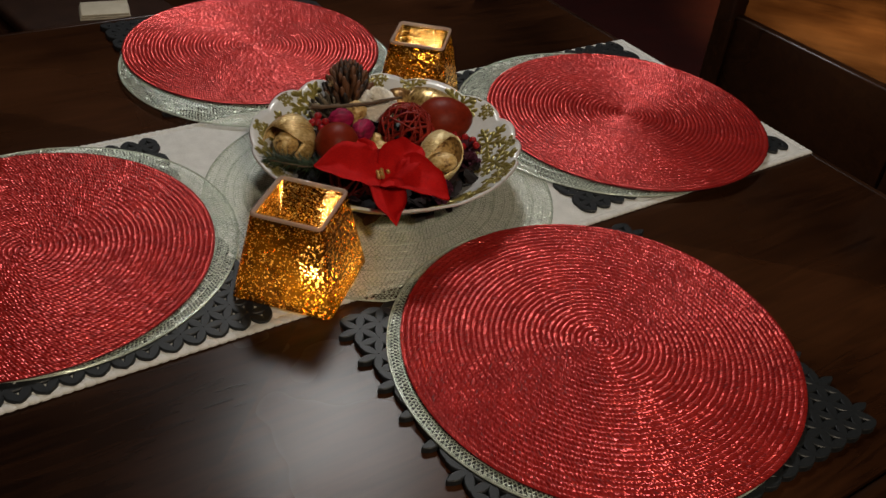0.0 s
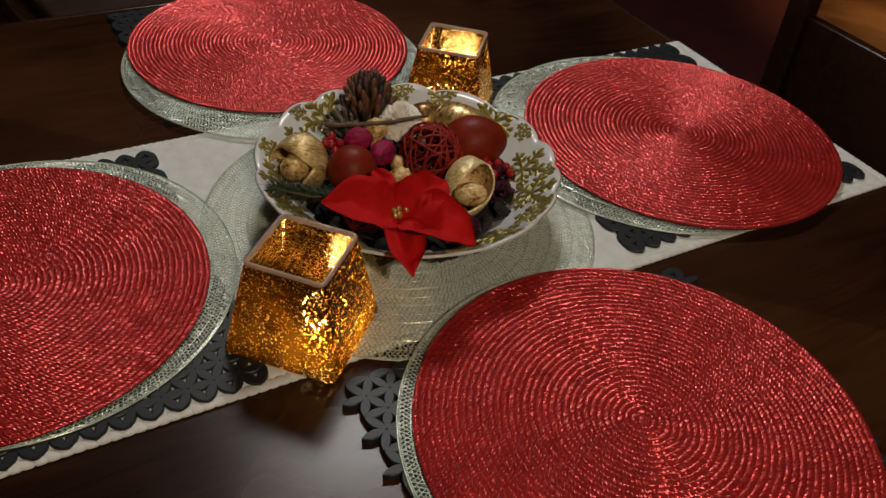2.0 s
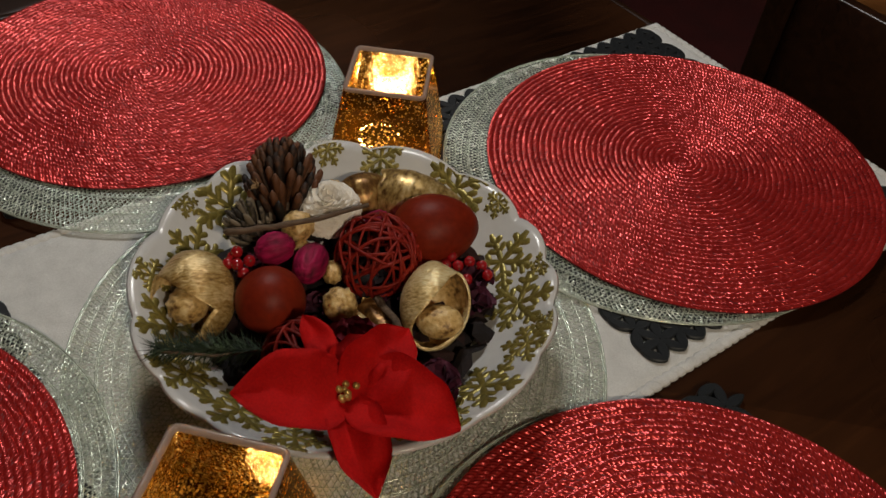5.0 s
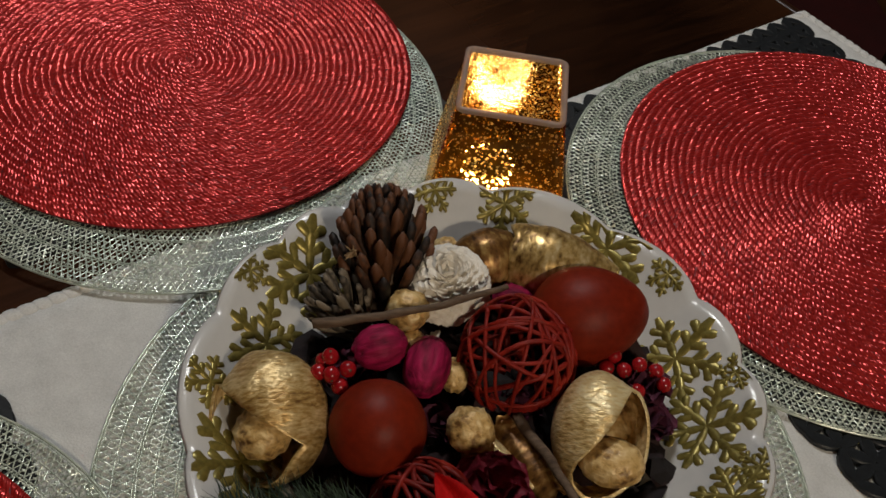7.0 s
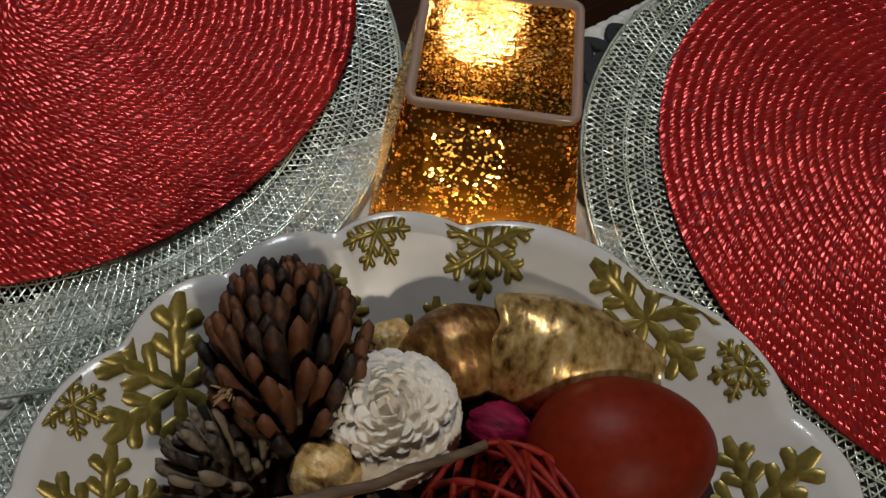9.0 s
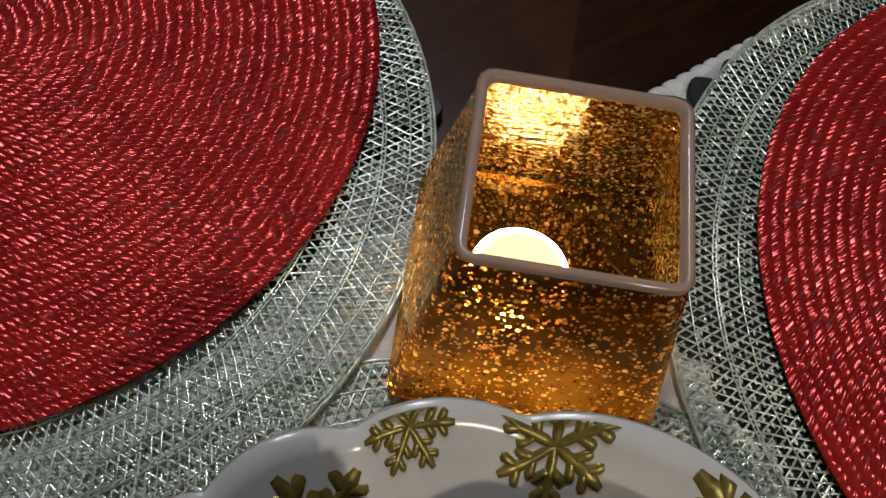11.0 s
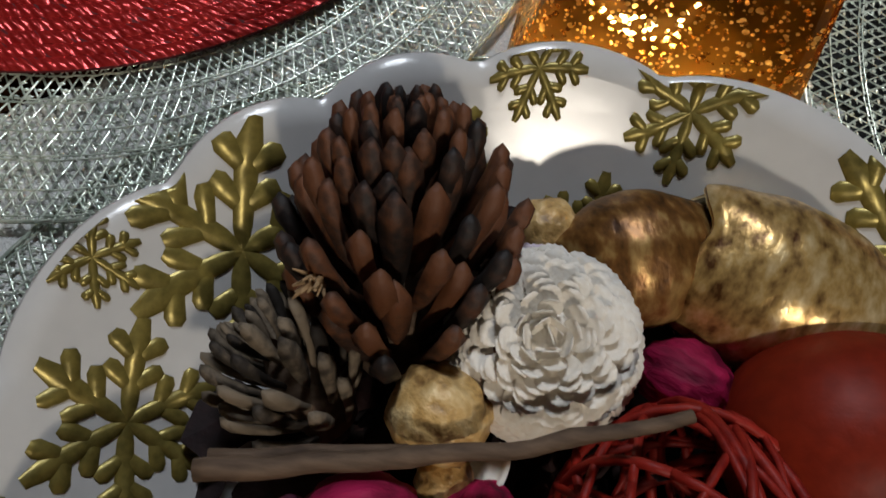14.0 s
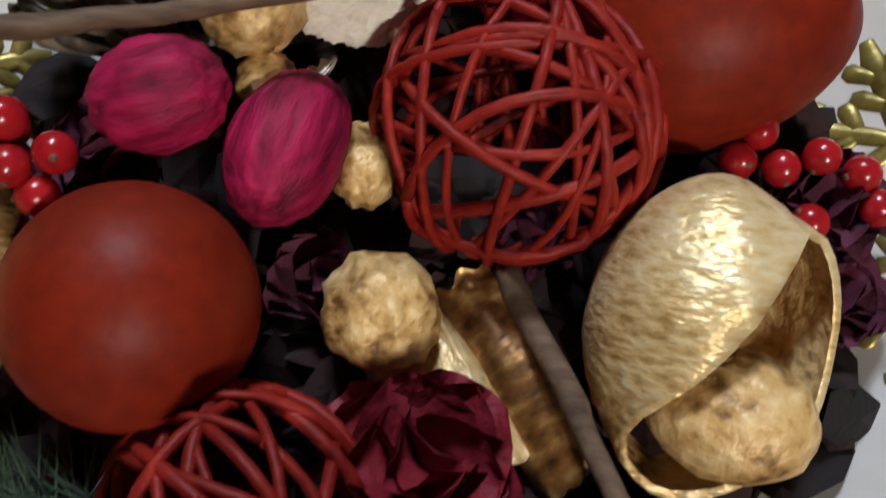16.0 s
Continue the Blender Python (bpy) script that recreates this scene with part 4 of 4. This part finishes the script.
def open_pod(m, radii, flap, reach, material, label):
    """A hollow pod: an egg-shaped shell open towards its own z, with a flap folded over one side of the mouth."""
    n, k = 40, 14
    verts, faces = [], []
    for side in (0, 1):
        for i in range(n):
            az = 2 * math.pi * i / n
            mouth = radians(66 + 7 * math.sin(3 * az + 1))
            over = math.cos(az - radians(flap))
            if over > 0.05:
                mouth = min(mouth, math.asin(min(1.0, reach / over)))
            for j in range(k + 1):
                th = mouth + (math.pi - mouth) * j / k
                q = 1 + 0.05 * noise.noise(Vector((math.cos(az) * 2, math.sin(az) * 2, th * 1.5 + flap))) + 0.10 * max(0, 1 - j / 3) * (0.4 if over > 0.05 else 1)
                q *= 1 - 0.055 * side
                verts.append((radii[0] * q * math.sin(th) * math.cos(az), radii[1] * q * math.sin(th) * math.sin(az), radii[2] * q * math.cos(th)))
    w = k + 1
    b = n * w
    for i in range(n):
        i2 = (i + 1) % n
        for j in range(k):
            faces.append((i * w + j, i * w + j + 1, i2 * w + j + 1, i2 * w + j))
            faces.append((b + i * w + j, b + i2 * w + j, b + i2 * w + j + 1, b + i * w + j + 1))
        faces.append((i * w, i2 * w, b + i2 * w, b + i * w))
    t = thing("seed_pod", m, label, "seed pod", "gilded seed pods")
    outer = [f for f in faces if min(f) < b]
    piece("shell", mesh_of("shell", verts, outer, material), t)
    inner = [tuple(v - b for v in f) for f in faces if min(f) >= b]
    piece("lining", mesh_of("lining", verts[b:], inner, WALNUT), t, label="tan inner lining")


open_pod(pose(0.1080, 0.930, 0.808, 30, 8, 0), (0.0240, 0.0320, 0.0235), 138, 0.16, PALE_GOLD, "pale gold curled seed pod with a kernel inside")
lone("kernel", blob("kernel", (0.0130, 0.0110, 0.0165), WALNUT, 0.05, 70, 3.0, 12, 0.02), pose(0.1115, 0.912, 0.812, 80, 0, 75), "gilded almond-shaped kernel inside a curled pod", "nut", "kernels")
open_pod(pose(-0.058, 0.932, 0.810, 26, -26, 0), (0.0290, 0.0335, 0.0250), 52, 0.05, TAN_GOLD, "bronze-gold curled seed pod with a kernel inside")
lone("kernel", blob("kernel", (0.0140, 0.0130, 0.0165), WALNUT, 0.08, 70, 6.0, 12, 0.04), pose(-0.061, 0.921, 0.813, 50, 0, 30), "gilded almond-shaped kernel inside a curled pod", "nut", "kernels")
seed_pod(pose(0.058, 0.917, 0.790, 20, 0, -52), 0.0110, 0.040, 0, 170, PALE_GOLD, "flat gold pod strip lying under the nuts", 0.2, 0.4)
seed_pod(pose(0.073, 0.921, 0.793, 10, 0, -58), 0.0090, 0.050, 0, 180, GOLD_SHADE, "curled brown bark strip lying beside the walnut", 0.25, 0.2)


def twig(points, radius, label):
    pts = []
    P = [Vector(p) for p in points]
    for i in range(len(P) - 1):
        for k in range(8):
            s = k / 8
            p = P[i].lerp(P[i + 1], s)
            pts.append(p + Vector((noise.noise(p * 70), noise.noise(p * 70 + Vector((5, 0, 0))), noise.noise(p * 70 + Vector((0, 9, 0))))) * 0.0012)
    pts.append(P[-1])
    v, f = tube(pts, radius, 9, lambda s: 1.15 - 0.45 * s + 0.18 * max(0, math.sin(s * 19)) ** 6)
    lone("twig", mesh_of("twig", v, f, STEM), Matrix(), label, "twig", "twigs")


twig([(-0.041, 0.973, 0.833), (-0.006, 0.979, 0.834), (0.028, 0.986, 0.838), (0.060, 0.996, 0.843)], 0.0022, "thin brown twig lying across the potpourri")
twig([(-0.039, 0.9765, 0.831), (0.002, 0.983, 0.8325)], 0.0014, "short thin brown twig beside a longer one")
twig([(0.068, 0.944, 0.799), (0.079, 0.917, 0.809), (0.088, 0.896, 0.814), (0.094, 0.880, 0.816)], 0.0026, "brown twig among the gold pods")


def berry_sprig(at, places, label):
    t = thing("berry_sprig", pose(*at), label, "berries", "berry sprigs")
    me = blob("berry", (0.0043, 0.0043, 0.0044), BERRY, 0.03, 40, 1.0, u=16, v=12)
    cal = blob("calyx", (0.0008, 0.0008, 0.0006), STEM, u=8, v=6)
    for i, p in enumerate(places):
        d = Vector(p) - Vector(at)
        b = piece("berry", me, t, Matrix.Translation(d) @ pose(0, 0, 0, 40 * i, 25 * i, 0))
        piece("calyx", cal, b, pose(0, 0, 0.0042))
        v, f = tube([(0, 0, -0.012), d * 0.5 + Vector((0, 0, -0.006)), d * 0.9], 0.0005, 5)
        piece("stem", mesh_of("stem", v, f, STEM), t)


berry_sprig((0.131, 0.968, 0.801), [(0.123, 0.977, 0.811), (0.1185, 0.9705, 0.8085), (0.1275, 0.9685, 0.81), (0.136, 0.971, 0.812), (0.145, 0.968, 0.811), (0.1335, 0.9565, 0.808), (0.149, 0.9615, 0.808)], "sprig of small shiny red berries by the bowl wall")
berry_sprig((-0.028, 0.950, 0.817), [(-0.0305, 0.9535, 0.833), (-0.0215, 0.949, 0.829), (-0.0295, 0.9455, 0.829), (-0.036, 0.948, 0.827), (-0.025, 0.942, 0.824), (-0.034, 0.956, 0.825)], "sprig of small shiny red berries under the twig")


def poinsettia():
    c = Vector((0.051, 0.830, 0.834))
    t = thing("poinsettia", Matrix.Translation(c), "red velvet poinsettia bloom lying on the bowl's rim", "flower")

    def petal(tip, width, arch, roll):
        tip = Vector(tip) - c
        length = tip.length
        x = tip.normalized()
        y = Vector((0, 0, 1)).cross(x).normalized()
        y = (Matrix.Rotation(radians(roll), 3, x) @ y).normalized()
        z = x.cross(y)
        n, k = 16, 8
        verts, faces = [], []
        for side in (0, 1):
            for i in range(n + 1):
                s = i / n
                w = width * (math.sin(math.pi * (0.06 + 0.94 * s) ** 0.85) ** 0.8 * 0.98 + 0.02)
                w *= 1 + 0.17 * math.sin(9 * s + width * 900) * s
                for j in range(k + 1):
                    q = j / k * 2 - 1
                    h = arch * math.sin(math.pi * s) + 0.30 * w * abs(q) ** 1.4 + 0.0050 * noise.noise(Vector((s * 5, q * 2, width * 500))) + 0.0008 * math.sin(14 * s + 3 * abs(q))
                    verts.append(x * (s * length) + y * (q * w / 2) + z * (h - side * 0.0006))
        w = k + 1
        b = (n + 1) * w
        for i in range(n):
            for j in range(k):
                q = i * w + j
                faces.append((q, q + 1, q + w + 1, q + w))
                faces.append((b + q, b + q + w, b + q + w + 1, b + q + 1))
            for j in (0, k):
                q = i * w + j
                faces.append((q, q + w, b + q + w, b + q))
        piece("petal", mesh_of("petal", verts, faces, POINSETTIA), t)

    for tip, width, arch, roll in (((-0.016, 0.822, 0.851), 0.050, 0.009, -22), ((0.070, 0.770, 0.824), 0.036, 0.006, 6), ((0.119, 0.812, 0.832), 0.056, 0.008, 10),
                                   ((0.087, 0.872, 0.852), 0.042, 0.012, 24), ((0.020, 0.886, 0.846), 0.022, 0.008, -6), ((0.064, 0.876, 0.838), 0.034, 0.010, 4)):
        petal(tip, width, arch, roll)
    me = blob("stamen", (0.0022, 0.0022, 0.0030), STAMEN, 0.1, 60, u=10, v=8)
    rnd = random.Random(4)
    for i in range(9):
        piece("stamen", me, t, pose(rnd.uniform(-0.006, 0.006), rnd.uniform(-0.006, 0.006), 0.007 + rnd.uniform(0, 0.003), rnd.uniform(-30, 30), rnd.uniform(-30, 30), 0))


poinsettia()


def pine_sprig():
    rnd = random.Random(6)
    t = thing("pine_sprig", pose(-0.037, 0.878, 0.801), "dark green artificial pine sprig tucked into the bowl", "greenery")
    v, f = tube([(0.03, 0.01, 0.006), (0, 0, 0.012), (-0.035, -0.002, 0.018)], 0.0010, 6)
    piece("stem", mesh_of("stem", v, f, STEM), t)
    verts, faces = [], []
    for i in range(460):
        s = rnd.random()
        p = Vector((0.03 - 0.065 * s, 0.01 * (1 - s), 0.006 + 0.012 * s))
        d = Vector((-0.7 + rnd.gauss(0, 0.4), rnd.gauss(0, 0.8), rnd.gauss(0.25, 0.6))).normalized()
        a = d.orthogonal().normalized() * 0.0005
        c = d.cross(a)
        ln = rnd.uniform(0.012, 0.024)
        b = len(verts)
        verts += [p + a, p - a * 0.5 + c * 0.87, p - a * 0.5 - c * 0.87, p + d * ln + Vector((0, 0, -0.0015))]
        faces += [(b, b + 1, b + 3), (b + 1, b + 2, b + 3), (b + 2, b, b + 3)]
    piece("needles", mesh_of("needles", verts, faces, NEEDLE), t, kind="stuff")


pine_sprig()


def dried_flower(m, size, material, label, seed):
    rnd = random.Random(seed)
    t = thing("dried_flower", m, label, "dried flower", "dried flowers")
    for i in range(14):
        n, k = 5, 4
        verts, faces = [], []
        for r in range(n + 1):
            s = r / n
            for j in range(k + 1):
                q = j / k * 2 - 1
                w = size * 0.42 * math.sin(math.pi * (0.1 + 0.8 * s)) * q
                verts.append((s * size * 0.8, w, size * (0.25 * math.sin(2.5 * s) + 0.2 * q * q * s + 0.06 * noise.noise(Vector((s * 4, q * 3, i + seed))))))
        for r in range(n):
            for j in range(k):
                q = r * (k + 1) + j
                faces.append((q, q + 1, q + k + 2, q + k + 1))
        piece("petal", mesh_of("petal", verts, faces, material), t, pose(0, 0, 0, rnd.uniform(-15, 15), -rnd.uniform(0, 65), i * 137.5))


dried_flower(pose(0.141, 0.943, 0.791), 0.020, PURPLE, "crumpled dark purple dried flower by the bowl wall", 1)
dried_flower(pose(0.053, 0.898, 0.793), 0.030, CRIMSON, "crumpled crimson dried petals", 2)
dried_flower(pose(0.141, 0.965, 0.797), 0.019, PURPLE, "dark purple dried petals behind the red berries", 7)
dried_flower(pose(0.109, 0.866, 0.795), 0.026, PURPLE, "dark purple dried flower under the poinsettia", 3)
dried_flower(pose(0.029, 0.938, 0.791), 0.018, PURPLE, "crumpled dark purple dried petals", 4)
dried_flower(pose(-0.019, 0.958, 0.805), 0.020, PURPLE, "crumpled dark purple dried flower under berries", 5)
dried_flower(pose(0.071, 0.953, 0.781), 0.022, PURPLE, "dark purple dried petals under the rattan ball", 6)
